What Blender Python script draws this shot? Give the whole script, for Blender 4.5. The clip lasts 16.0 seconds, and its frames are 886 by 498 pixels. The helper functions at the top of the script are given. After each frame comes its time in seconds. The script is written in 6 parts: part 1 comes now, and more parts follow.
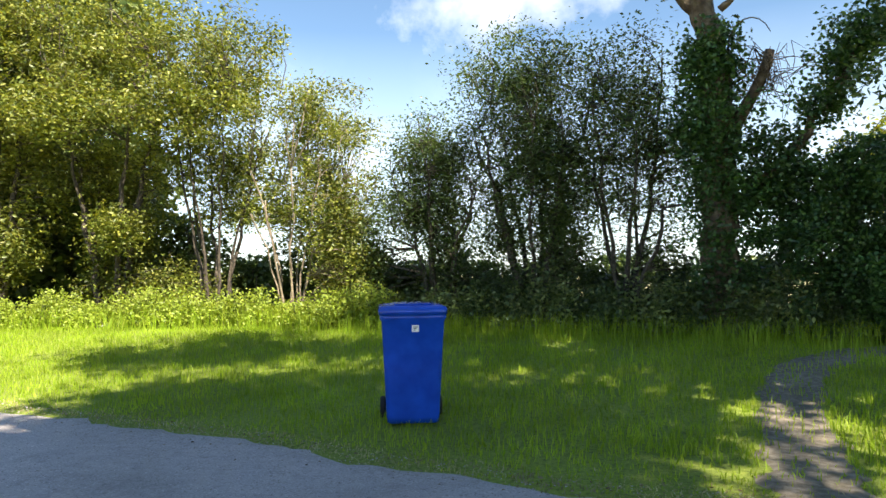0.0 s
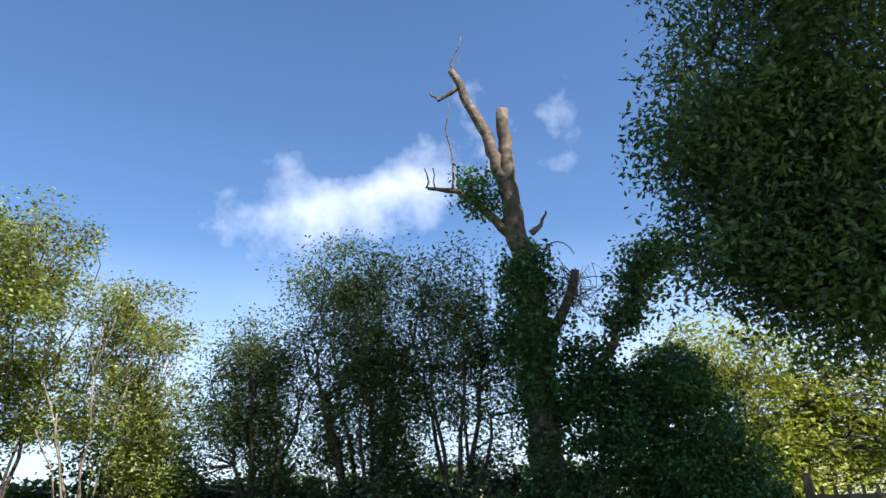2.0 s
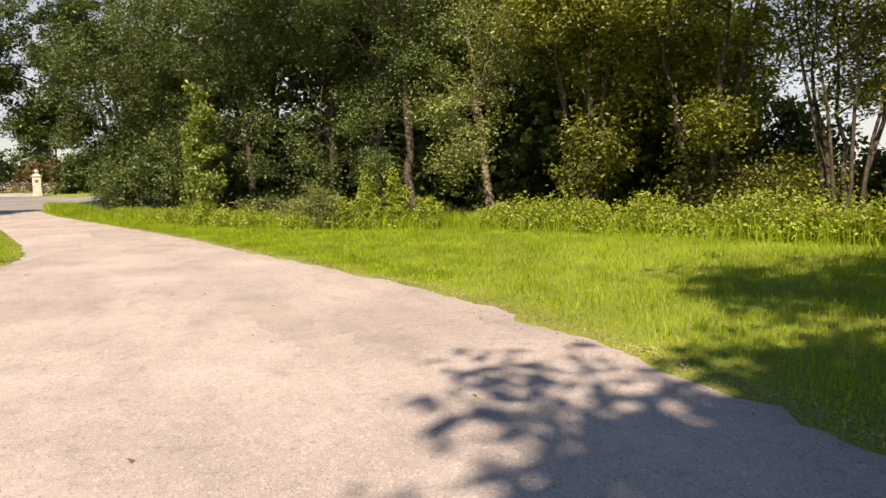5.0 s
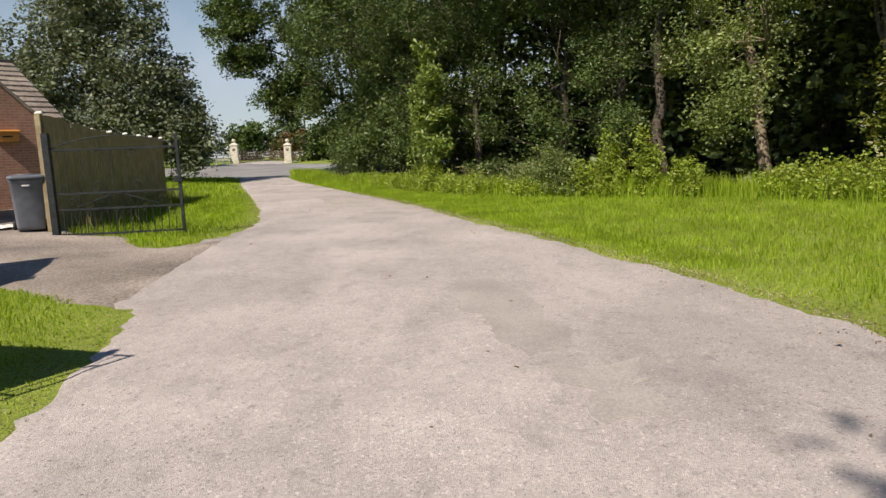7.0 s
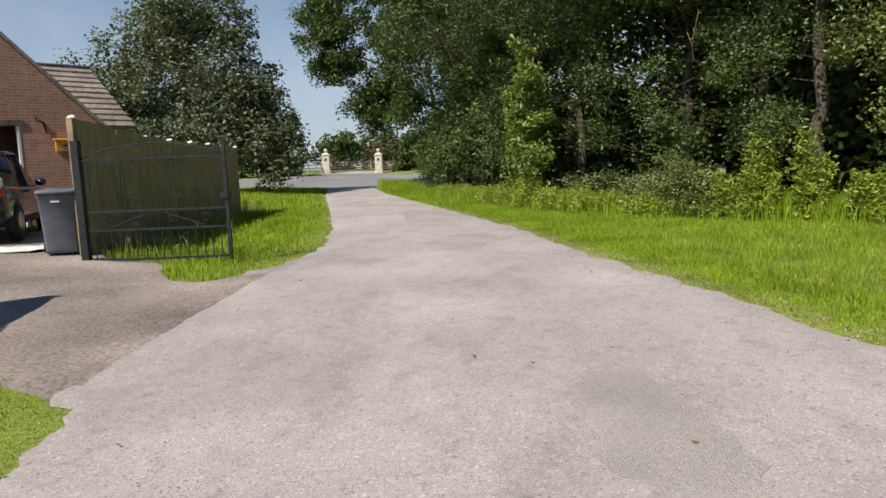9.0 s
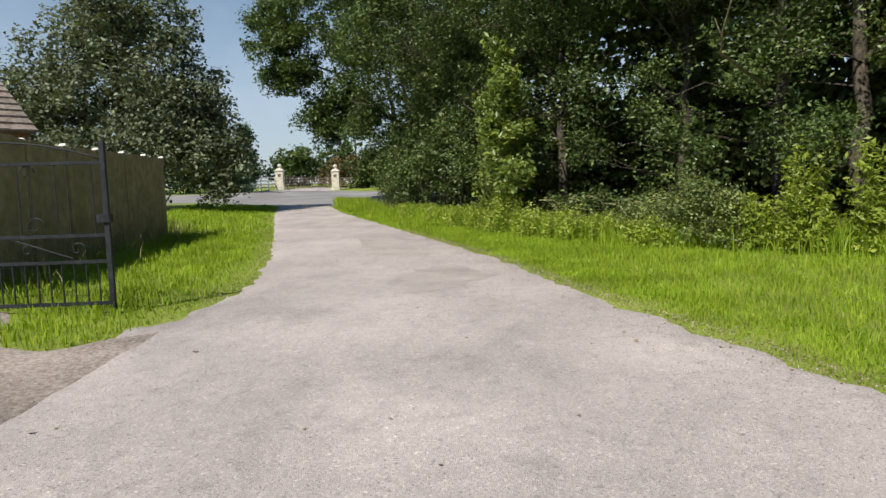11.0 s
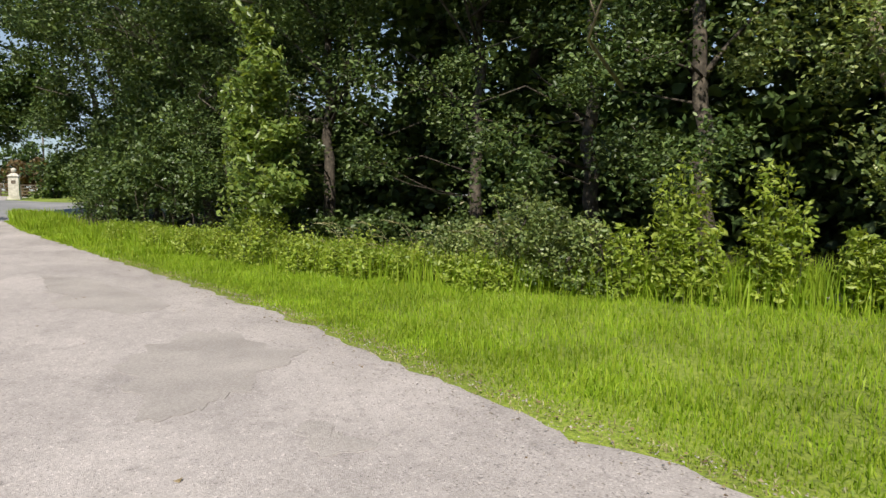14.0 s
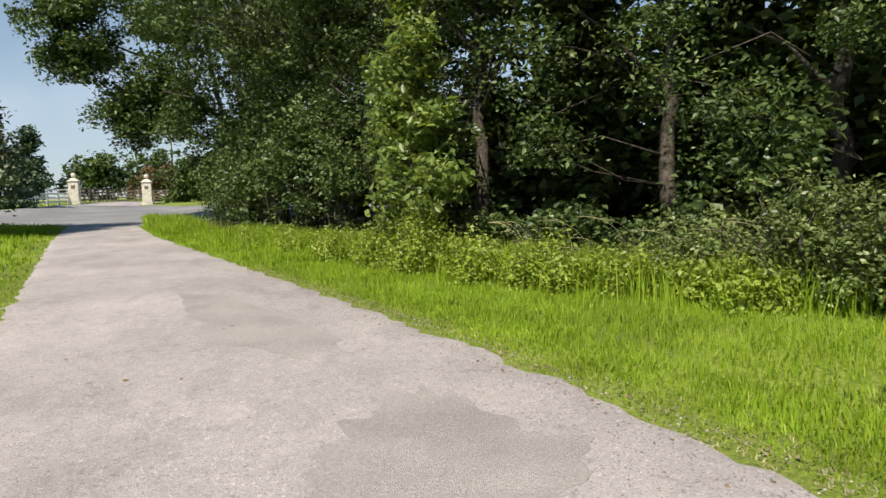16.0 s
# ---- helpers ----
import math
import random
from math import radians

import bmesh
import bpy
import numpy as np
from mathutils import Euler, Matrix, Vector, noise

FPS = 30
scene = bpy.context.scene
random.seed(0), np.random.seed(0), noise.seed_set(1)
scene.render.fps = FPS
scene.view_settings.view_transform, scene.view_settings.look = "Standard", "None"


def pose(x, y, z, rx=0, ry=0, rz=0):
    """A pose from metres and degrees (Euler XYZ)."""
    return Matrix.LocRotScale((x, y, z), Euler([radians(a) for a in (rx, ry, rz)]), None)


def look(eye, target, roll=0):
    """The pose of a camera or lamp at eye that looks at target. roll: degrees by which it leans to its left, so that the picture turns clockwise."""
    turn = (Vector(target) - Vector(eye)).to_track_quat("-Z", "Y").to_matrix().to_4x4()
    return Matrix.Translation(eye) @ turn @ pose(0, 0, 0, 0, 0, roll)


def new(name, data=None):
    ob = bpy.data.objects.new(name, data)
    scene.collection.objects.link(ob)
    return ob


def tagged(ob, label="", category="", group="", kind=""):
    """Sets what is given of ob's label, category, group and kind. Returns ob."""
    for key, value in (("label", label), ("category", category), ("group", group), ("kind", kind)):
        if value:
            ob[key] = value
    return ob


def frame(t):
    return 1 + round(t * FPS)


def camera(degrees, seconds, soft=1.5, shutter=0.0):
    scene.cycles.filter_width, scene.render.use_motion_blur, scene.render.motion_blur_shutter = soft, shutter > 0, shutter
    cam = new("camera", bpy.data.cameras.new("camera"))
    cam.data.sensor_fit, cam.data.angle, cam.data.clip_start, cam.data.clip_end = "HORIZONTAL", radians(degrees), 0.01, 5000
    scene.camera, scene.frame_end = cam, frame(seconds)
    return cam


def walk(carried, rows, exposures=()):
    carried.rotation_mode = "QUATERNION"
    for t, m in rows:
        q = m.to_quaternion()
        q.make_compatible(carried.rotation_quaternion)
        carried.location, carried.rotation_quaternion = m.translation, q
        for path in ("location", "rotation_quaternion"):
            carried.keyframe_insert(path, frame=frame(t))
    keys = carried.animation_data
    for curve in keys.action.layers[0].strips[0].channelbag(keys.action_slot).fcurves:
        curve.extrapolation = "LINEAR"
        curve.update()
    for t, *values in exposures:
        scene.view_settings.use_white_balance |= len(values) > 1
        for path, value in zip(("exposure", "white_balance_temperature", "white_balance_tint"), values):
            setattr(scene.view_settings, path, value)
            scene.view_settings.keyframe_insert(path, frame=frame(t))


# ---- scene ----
cam = camera(66.27, 16.0)
PATH = [
    (0, (0.963, -0.139, 1.408), (-0.936, 4.482, 1.605), -0.53),
    (0.5, (0.822, -0.021, 1.431), (-0.089, 4.833, 2.211), -1.70),
    (1, (0.805, -0.004, 1.450), (0.118, 4.825, 2.549), -2.94),
    (1.5, (0.784, -0.023, 1.461), (0.215, 4.701, 2.996), -3.40),
    (2, (0.777, -0.101, 1.452), (0.221, 4.590, 3.089), -2.95),
    (2.5, (0.720, -0.089, 1.444), (0.065, 4.798, 2.274), -0.99),
    (3, (0.530, 0.179, 1.432), (-1.248, 4.843, 1.712), 0.81),
    (3.5, (0.105, 0.422, 1.426), (-2.484, 4.700, 1.462), -0.75),
    (4, (-0.455, 0.622, 1.446), (-3.878, 4.256, 1.187), -1.86),
    (4.5, (-1.177, 0.865, 1.506), (-5.212, 3.800, 1.188), -0.41),
    (5, (-1.931, 1.080, 1.568), (-6.473, 3.104, 1.046), -1.34),
    (5.2, (-2.211, 1.150, 1.569), (-6.938, 2.703, 1.070), -3.50),
    (7.3, (-4.635, 1.338, 1.457), (-9.585, 1.570, 0.786), -0.49),
    (7.5, (-4.937, 1.360, 1.462), (-9.898, 1.422, 0.840), 0.50),
    (8, (-5.672, 1.380, 1.470), (-10.615, 1.364, 0.720), -2.06),
    (8.5, (-6.304, 1.403, 1.476), (-11.264, 1.498, 0.848), -1.46),
    (9, (-7.057, 1.416, 1.478), (-12.014, 1.221, 0.852), -2.30),
    (9.2, (-7.353, 1.436, 1.485), (-12.322, 1.311, 0.937), -2.82),
    (11.3, (-10.391, 1.155, 1.430), (-15.362, 1.373, 0.937), -0.70),
    (11.5, (-10.651, 1.133, 1.427), (-15.616, 1.470, 0.948), 0.43),
    (12, (-11.355, 1.099, 1.420), (-16.333, 1.373, 1.038), -0.78),
    (12.5, (-12.043, 1.045, 1.433), (-16.980, 1.767, 1.110), -0.76),
    (13, (-12.703, 0.976, 1.424), (-17.584, 2.028, 1.170), 0.13),
    (13.5, (-13.372, 0.929, 1.414), (-17.999, 2.769, 0.959), 1.45),
    (14, (-13.983, 0.901, 1.428), (-18.515, 2.975, 1.032), 0.55),
    (14.5, (-14.629, 0.861, 1.435), (-19.182, 2.897, 1.086), -2.60),
    (15, (-15.323, 0.825, 1.422), (-20.034, 2.467, 1.097), -2.96),
    (15.5, (-15.952, 0.650, 1.416), (-20.692, 2.172, 0.950), -3.99),
    (16, (-16.657, 0.542, 1.413), (-21.451, 1.889, 0.970), -1.52),
]
EXPOSURES = ((0, 1.68, 7050, 9), (0.5, 1.58, 6450, 10), (1, 1.24, 5850, 10), (2, 1.18, 5800, 13), (3, 1.12, 7350, 19), (3.5, 1.36, 9000, 27), (5, 0.72, 8350, 19), (7.3, 0.27, 6850, 12), (9, 0.22, 6550, 11), (12.5, 0.35, 6500, 8), (16, 0.38, 6550, 8))
walk(cam, [(t, look(eye, target, roll)) for t, eye, target, roll in PATH], EXPOSURES)

# ---- light ----
SUN_TO = Vector((0.806, -0.592, 1.08)).normalized()      # the way towards the sun
world = bpy.data.worlds.new("sky")
scene.world = world
world.use_nodes = True
wt = world.node_tree
wn, wl = wt.nodes, wt.links
sky = wn.new("ShaderNodeTexSky")
sky.sky_type, sky.sun_disc = "NISHITA", False
sky.sun_elevation = math.asin(SUN_TO.z)
sky.sun_rotation = math.atan2(SUN_TO.x, SUN_TO.y)
sky.air_density, sky.dust_density, sky.ozone_density = 1.15, 0.1, 1.4
bg = wn["Background"]
bg.inputs[1].default_value = 0.063


def wmath(op, a, b=None, clamp=False):
    n = wn.new("ShaderNodeMath")
    n.operation, n.use_clamp = op, clamp
    for k, v in enumerate((a, b)):
        if v is None:
            continue
        if isinstance(v, (int, float)):
            n.inputs[k].default_value = v
        else:
            wl.new(v, n.inputs[k])
    return n.outputs[0]


def wdot(vec, way):
    n = wn.new("ShaderNodeVectorMath")
    n.operation = "DOT_PRODUCT"
    wl.new(vec, n.inputs[0])
    n.inputs[1].default_value = way
    return n.outputs["Value"]


# a bank of fair-weather cloud in the north, thin veils lower down
coord = wn.new("ShaderNodeTexCoord").outputs["Generated"]
CLOUD_MID = Vector((-0.22, 0.87, 0.40)).normalized()
CLOUD_LONG = (Vector((0.0, 0.895, 0.442)) - Vector((-0.42, 0.845, 0.33))).normalized()
CLOUD_UP = CLOUD_MID.cross(CLOUD_LONG).normalized()
if CLOUD_UP.z < 0:
    CLOUD_UP = -CLOUD_UP
cn = wn.new("ShaderNodeTexNoise")
cn.inputs["Scale"].default_value, cn.inputs["Detail"].default_value, cn.inputs["Roughness"].default_value = 5.5, 7.0, 0.55
wl.new(coord, cn.inputs["Vector"])
u = wmath("DIVIDE", wmath("SUBTRACT", wdot(coord, CLOUD_LONG), CLOUD_MID.dot(CLOUD_LONG)), 0.33)
v = wmath("DIVIDE", wmath("SUBTRACT", wdot(coord, CLOUD_UP), CLOUD_MID.dot(CLOUD_UP)), 0.085)
dist = wmath("SQRT", wmath("ADD", wmath("MULTIPLY", u, u), wmath("MULTIPLY", v, v)))
north = wmath("MULTIPLY", wmath("SUBTRACT", wdot(coord, CLOUD_MID), 0.85), 8.0, True)
bank = wmath("ADD", wmath("SUBTRACT", 0.85, dist), wmath("MULTIPLY", wmath("SUBTRACT", cn.outputs[0], 0.5), 3.6))
bank = wmath("MULTIPLY", wmath("MULTIPLY", bank, 0.9, True), north)
height = wdot(coord, (0, 0, 1))
veil = wmath("MULTIPLY", wmath("SUBTRACT", 0.34, height), 4.6, True)
veil = wmath("MULTIPLY", veil, wmath("ADD", 0.6, wmath("MULTIPLY", wmath("SUBTRACT", cn.outputs[0], 0.42), 1.8, True), True), True)
cm = wn.new("ShaderNodeMix")
cm.data_type = "RGBA"
wl.new(bank, cm.inputs["Factor"])
tint = wn.new("ShaderNodeVectorMath")
tint.operation = "MULTIPLY"
tint.inputs[1].default_value = (0.86, 1.0, 1.12)
wl.new(sky.outputs[0], tint.inputs[0])
vm = wn.new("ShaderNodeMix")
vm.data_type = "RGBA"
wl.new(wmath("MULTIPLY", veil, 0.85), vm.inputs["Factor"])
wl.new(tint.outputs[0], vm.inputs["A"])
vm.inputs["B"].default_value = (6.9, 8.1, 9.9, 1)
wl.new(vm.outputs["Result"], cm.inputs["A"])
cm.inputs["B"].default_value = (10.8, 11.0, 11.6, 1)
wl.new(cm.outputs["Result"], bg.inputs[0])

sun = new("sun", bpy.data.lights.new("sun", "SUN"))
sun.data.energy, sun.data.angle, sun.data.color = 5.0, radians(0.6), (1.0, 0.93, 0.82)
sun.matrix_world = look(SUN_TO * 50, (0, 0, 0))


# ---- materials ----
def material(name, colours, rough=0.8, scale=8.0, detail=6.0, bump=0.0, bump_scale=60.0, metal=0.0, spec=0.5, by="noise",
             big=0.0, big_scale=0.5, translucent=0.0, coat=0.0, space="Object"):
    """A surface of two or three colours mixed by noise or from piece to piece, with a broad second variation and fine relief."""
    ma = bpy.data.materials.new(name)
    ma.use_nodes = True
    nt = ma.node_tree
    n, l = nt.nodes, nt.links
    b = n["Principled BSDF"]
    tc = n.new("ShaderNodeTexCoord").outputs[space]
    ramp = n.new("ShaderNodeValToRGB")
    els = ramp.color_ramp.elements
    while len(els) < len(colours):
        els.new(0.5)
    for k, c in enumerate(colours):
        els[k].position = (0.3 + 0.4 * k / (len(colours) - 1)) if by == "noise" else k / (len(colours) - 1)
        els[k].color = (*c, 1)
    nz = n.new("ShaderNodeTexNoise")
    nz.inputs["Scale"].default_value, nz.inputs["Detail"].default_value = scale, detail
    l.new(tc, nz.inputs["Vector"])
    if by == "island":
        l.new(n.new("ShaderNodeNewGeometry").outputs["Random Per Island"], ramp.inputs[0])
    elif by == "object":
        l.new(n.new("ShaderNodeObjectInfo").outputs["Random"], ramp.inputs[0])
    else:
        l.new(nz.outputs[0], ramp.inputs[0])
    col = ramp.outputs[0]
    if big:
        bz = n.new("ShaderNodeTexNoise")
        bz.inputs["Scale"].default_value, bz.inputs["Detail"].default_value = big_scale, 4
        l.new(tc, bz.inputs["Vector"])
        mr = n.new("ShaderNodeMapRange")
        mr.inputs["From Min"].default_value, mr.inputs["From Max"].default_value = 0.3, 0.7
        mr.inputs["To Min"].default_value, mr.inputs["To Max"].default_value = 1 - big, 1 + big
        l.new(bz.outputs[0], mr.inputs[0])
        mx = n.new("ShaderNodeVectorMath")
        mx.operation = "SCALE"
        l.new(col, mx.inputs[0])
        l.new(mr.outputs[0], mx.inputs["Scale"])
        col = mx.outputs[0]
    l.new(col, b.inputs["Base Color"])
    b.inputs["Roughness"].default_value, b.inputs["Metallic"].default_value = rough, metal
    b.inputs["Specular IOR Level"].default_value = spec
    b.inputs["Coat Weight"].default_value = coat
    if bump:
        hz = n.new("ShaderNodeTexNoise")
        hz.inputs["Scale"].default_value, hz.inputs["Detail"].default_value = bump_scale, 6
        l.new(tc, hz.inputs["Vector"])
        bp = n.new("ShaderNodeBump")
        bp.inputs["Strength"].default_value, bp.inputs["Distance"].default_value = bump, 0.02
        l.new(hz.outputs[0], bp.inputs["Height"])
        l.new(bp.outputs[0], b.inputs["Normal"])
    if translucent:
        tr = n.new("ShaderNodeBsdfTranslucent")
        br = n.new("ShaderNodeVectorMath")
        br.operation = "MULTIPLY"
        br.inputs[1].default_value = (1.25, 1.15, 0.45)
        l.new(col, br.inputs[0])
        l.new(br.outputs[0], tr.inputs[0])
        mix = n.new("ShaderNodeMixShader")
        mix.inputs[0].default_value = translucent
        l.new(b.outputs[0], mix.inputs[1])
        l.new(tr.outputs[0], mix.inputs[2])
        l.new(mix.outputs[0], n["Material Output"].inputs[0])
    return ma


def leaf_material(name, dark, mid, light, translucent=0.35, rough=0.45, spec=0.5, boughs=0.5):
    near = lambda c, f: tuple(p + (q - p) * f for p, q in zip(c, mid))
    return material(name, (near(dark, 0.25), mid, near(light, 0.4)), rough=rough, by="island", translucent=translucent, spec=spec, big=boughs, big_scale=1.3)


M = {
    # shade put into the leaf colour, for shrubs out of the sun
    "leaf_haw_shade": leaf_material("shaded_hawthorn_leaf", (0.038, 0.07, 0.022), (0.08, 0.125, 0.038), (0.16, 0.21, 0.07), 0.35, 0.36),
    # sunlight put into the leaf colour of the hedgerow shrubs
    "leaf_lit": leaf_material("sunlit_elder_leaf", (0.055, 0.09, 0.018), (0.165, 0.20, 0.034), (0.40, 0.38, 0.08), 0.36),
    "leaf_wood": leaf_material("woodland_leaf", (0.026, 0.048, 0.014), (0.07, 0.112, 0.03), (0.20, 0.255, 0.08), 0.22, 0.46, 0.4),
    "leaf_ivy": leaf_material("ivy_leaf", (0.024, 0.058, 0.018), (0.054, 0.125, 0.034), (0.12, 0.215, 0.058), 0.22, 0.36),
    "leaf_lime": leaf_material("lime_leaf", (0.08, 0.14, 0.03), (0.18, 0.255, 0.055), (0.37, 0.43, 0.13), 0.38, 0.4, 0.5, 0.25),
    # full sun put into the leaf colour of the tall bushes
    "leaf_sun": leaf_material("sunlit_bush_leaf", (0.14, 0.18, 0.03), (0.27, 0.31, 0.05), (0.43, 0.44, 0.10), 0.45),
    "leaf_ash": leaf_material("ash_leaf", (0.03, 0.062, 0.024), (0.068, 0.12, 0.04), (0.14, 0.20, 0.07), 0.3, 0.36),
    "leaf_chestnut": leaf_material("chestnut_leaf", (0.055, 0.072, 0.044), (0.145, 0.175, 0.108), (0.30, 0.335, 0.23), 0.2, 0.5, 0.3, 0.45),
    "leaf_far": leaf_material("far_leaf", (0.04, 0.075, 0.02), (0.08, 0.13, 0.035), (0.15, 0.19, 0.05), 0.3),
    "leaf_conifer": leaf_material("conifer_leaf", (0.02, 0.05, 0.022), (0.04, 0.085, 0.035), (0.08, 0.13, 0.05), 0.1),
    "leaf_rust": leaf_material("rusty_leaf", (0.10, 0.06, 0.025), (0.17, 0.10, 0.04), (0.13, 0.14, 0.04), 0.25),
    "leaf_weed": leaf_material("weed_leaf", (0.13, 0.21, 0.026), (0.31, 0.40, 0.055), (0.50, 0.55, 0.13), 0.45, 0.45, 0.5, 0.22),
    "leaf_bramble": leaf_material("bramble_leaf", (0.06, 0.10, 0.03), (0.185, 0.245, 0.075), (0.40, 0.425, 0.17), 0.3, 0.42),
    "blade": leaf_material("grass_blade", (0.17, 0.28, 0.018), (0.265, 0.39, 0.028), (0.43, 0.49, 0.07), 0.45, 0.5, 0.25, 0.26),
    "blade_dry": leaf_material("dry_grass", (0.25, 0.22, 0.10), (0.36, 0.32, 0.17), (0.45, 0.42, 0.26), 0.3, 0.6),
    "bark": material("bark", ((0.03, 0.024, 0.018), (0.07, 0.056, 0.042), (0.12, 0.098, 0.074)), 0.9, 14, 8, 0.9, 30, big=0.3, big_scale=2),
    "bark_pale": material("pale_bark", ((0.12, 0.09, 0.06), (0.20, 0.16, 0.11), (0.30, 0.25, 0.18)), 0.9, 10, 8, 0.8, 30, big=0.3, big_scale=2),
    "deadwood": material("dead_wood", ((0.055, 0.037, 0.026), (0.115, 0.08, 0.055), (0.20, 0.155, 0.11)), 0.9, 7, 9, 1.0, 26, big=0.35, big_scale=1.5),
    "blue": material("blue_plastic", ((0.003, 0.05, 0.40), (0.005, 0.07, 0.50)), 0.27, 6, 4, 0.05, 120, big=0.12, big_scale=3),
    "grey_plastic": material("grey_plastic", ((0.10, 0.115, 0.145), (0.135, 0.15, 0.185)), 0.45, 6, 4, 0.05, 120, big=0.1, big_scale=3),
    "rubber": material("black_rubber", ((0.012, 0.012, 0.013), (0.028, 0.027, 0.026)), 0.8, 20),
    "white": material("white_label", ((0.7, 0.7, 0.7), (0.85, 0.85, 0.84)), 0.6, 30),
    "ink": material("dark_ink", ((0.02, 0.02, 0.03), (0.05, 0.05, 0.06)), 0.6, 30),
    "iron": material("painted_iron", ((0.012, 0.015, 0.018), (0.03, 0.034, 0.04)), 0.6, 25, 6, 0.2, 90, spec=0.25, big=0.3, big_scale=3),
    "fence": material("olive_fence_boards", ((0.21, 0.162, 0.088), (0.285, 0.228, 0.132), (0.35, 0.29, 0.18)), 0.75, 5, 8, 0.35, 40, big=0.2, big_scale=1.5),
    "gate_wood": material("weathered_gate_wood", ((0.07, 0.05, 0.035), (0.13, 0.10, 0.07), (0.18, 0.145, 0.11)), 0.85, 6, 8, 0.5, 40),
    "lichen": material("white_lichen", ((0.55, 0.55, 0.5), (0.8, 0.8, 0.77)), 0.9, 20, 5, 0.4, 60),
    "tile": material("clay_roof_tile", ((0.16, 0.125, 0.105), (0.24, 0.20, 0.17), (0.31, 0.27, 0.24)), 0.85, 9, 7, 0.4, 40, big=0.25, big_scale=1.2),
    "dark": material("dark_interior", ((0.012, 0.011, 0.01), (0.025, 0.022, 0.02)), 0.9, 5),
    "door_red": material("dark_red_door", ((0.05, 0.018, 0.014), (0.08, 0.03, 0.022)), 0.7, 6, 6, 0.2, 40),
    "orange": material("varnished_box", ((0.48, 0.20, 0.04), (0.58, 0.27, 0.06)), 0.45, 12),
    "stone": material("pale_limestone", ((0.42, 0.385, 0.31), (0.55, 0.51, 0.43), (0.64, 0.60, 0.53)), 0.85, 6, 8, 0.3, 40, big=0.15, big_scale=1.5),
    "white_paint": material("white_painted_wood", ((0.62, 0.62, 0.59), (0.76, 0.76, 0.73)), 0.6, 8, 6, 0.2, 60),
    "carpaint": material("dark_blue_car_paint", ((0.008, 0.014, 0.05), (0.01, 0.018, 0.06)), 0.25, 3, coat=1.0, big=0.1),
    "glass": material("dark_tinted_glass", ((0.006, 0.008, 0.01), (0.012, 0.014, 0.018)), 0.06, 3, spec=0.8),
    "lamp_red": material("red_lamp_lens", ((0.45, 0.012, 0.012), (0.6, 0.02, 0.02)), 0.2, 8, spec=0.7),
    "lamp_clear": material("clear_lamp_lens", ((0.6, 0.6, 0.6), (0.75, 0.75, 0.75)), 0.15, 8, spec=0.7),
    "chrome": material("alloy", ((0.4, 0.4, 0.42), (0.55, 0.55, 0.56)), 0.3, 12, metal=0.9),
    "sheet": material("white_plastic_sheet", ((0.66, 0.65, 0.62), (0.8, 0.79, 0.76)), 0.55, 9, 6, 0.3, 30),
    "rag": material("pale_litter", ((0.5, 0.48, 0.44), (0.75, 0.74, 0.7)), 0.8, 12, 6, 0.4, 40),
    "pebble": material("pebbles", ((0.2, 0.175, 0.155), (0.33, 0.295, 0.27), (0.48, 0.44, 0.41)), 0.9, by="island"),
    "dead_leaf": material("fallen_leaves", ((0.10, 0.06, 0.03), (0.2, 0.14, 0.07), (0.32, 0.26, 0.15)), 0.85, by="island"),
    "patch": material("tarmac_patch", ((0.315, 0.281, 0.265), (0.38, 0.341, 0.323), (0.455, 0.412, 0.392)), 0.9, 60, 8, 0.6, 160, big=0.14, big_scale=1.3),
    "tarmac": material("far_tarmac", ((0.19, 0.185, 0.185), (0.27, 0.26, 0.255)), 0.85, 20, 8, 0.4, 90, big=0.2, big_scale=0.3),
    "berry": material("black_stem", ((0.04, 0.05, 0.02), (0.09, 0.11, 0.03)), 0.7, 10),
}


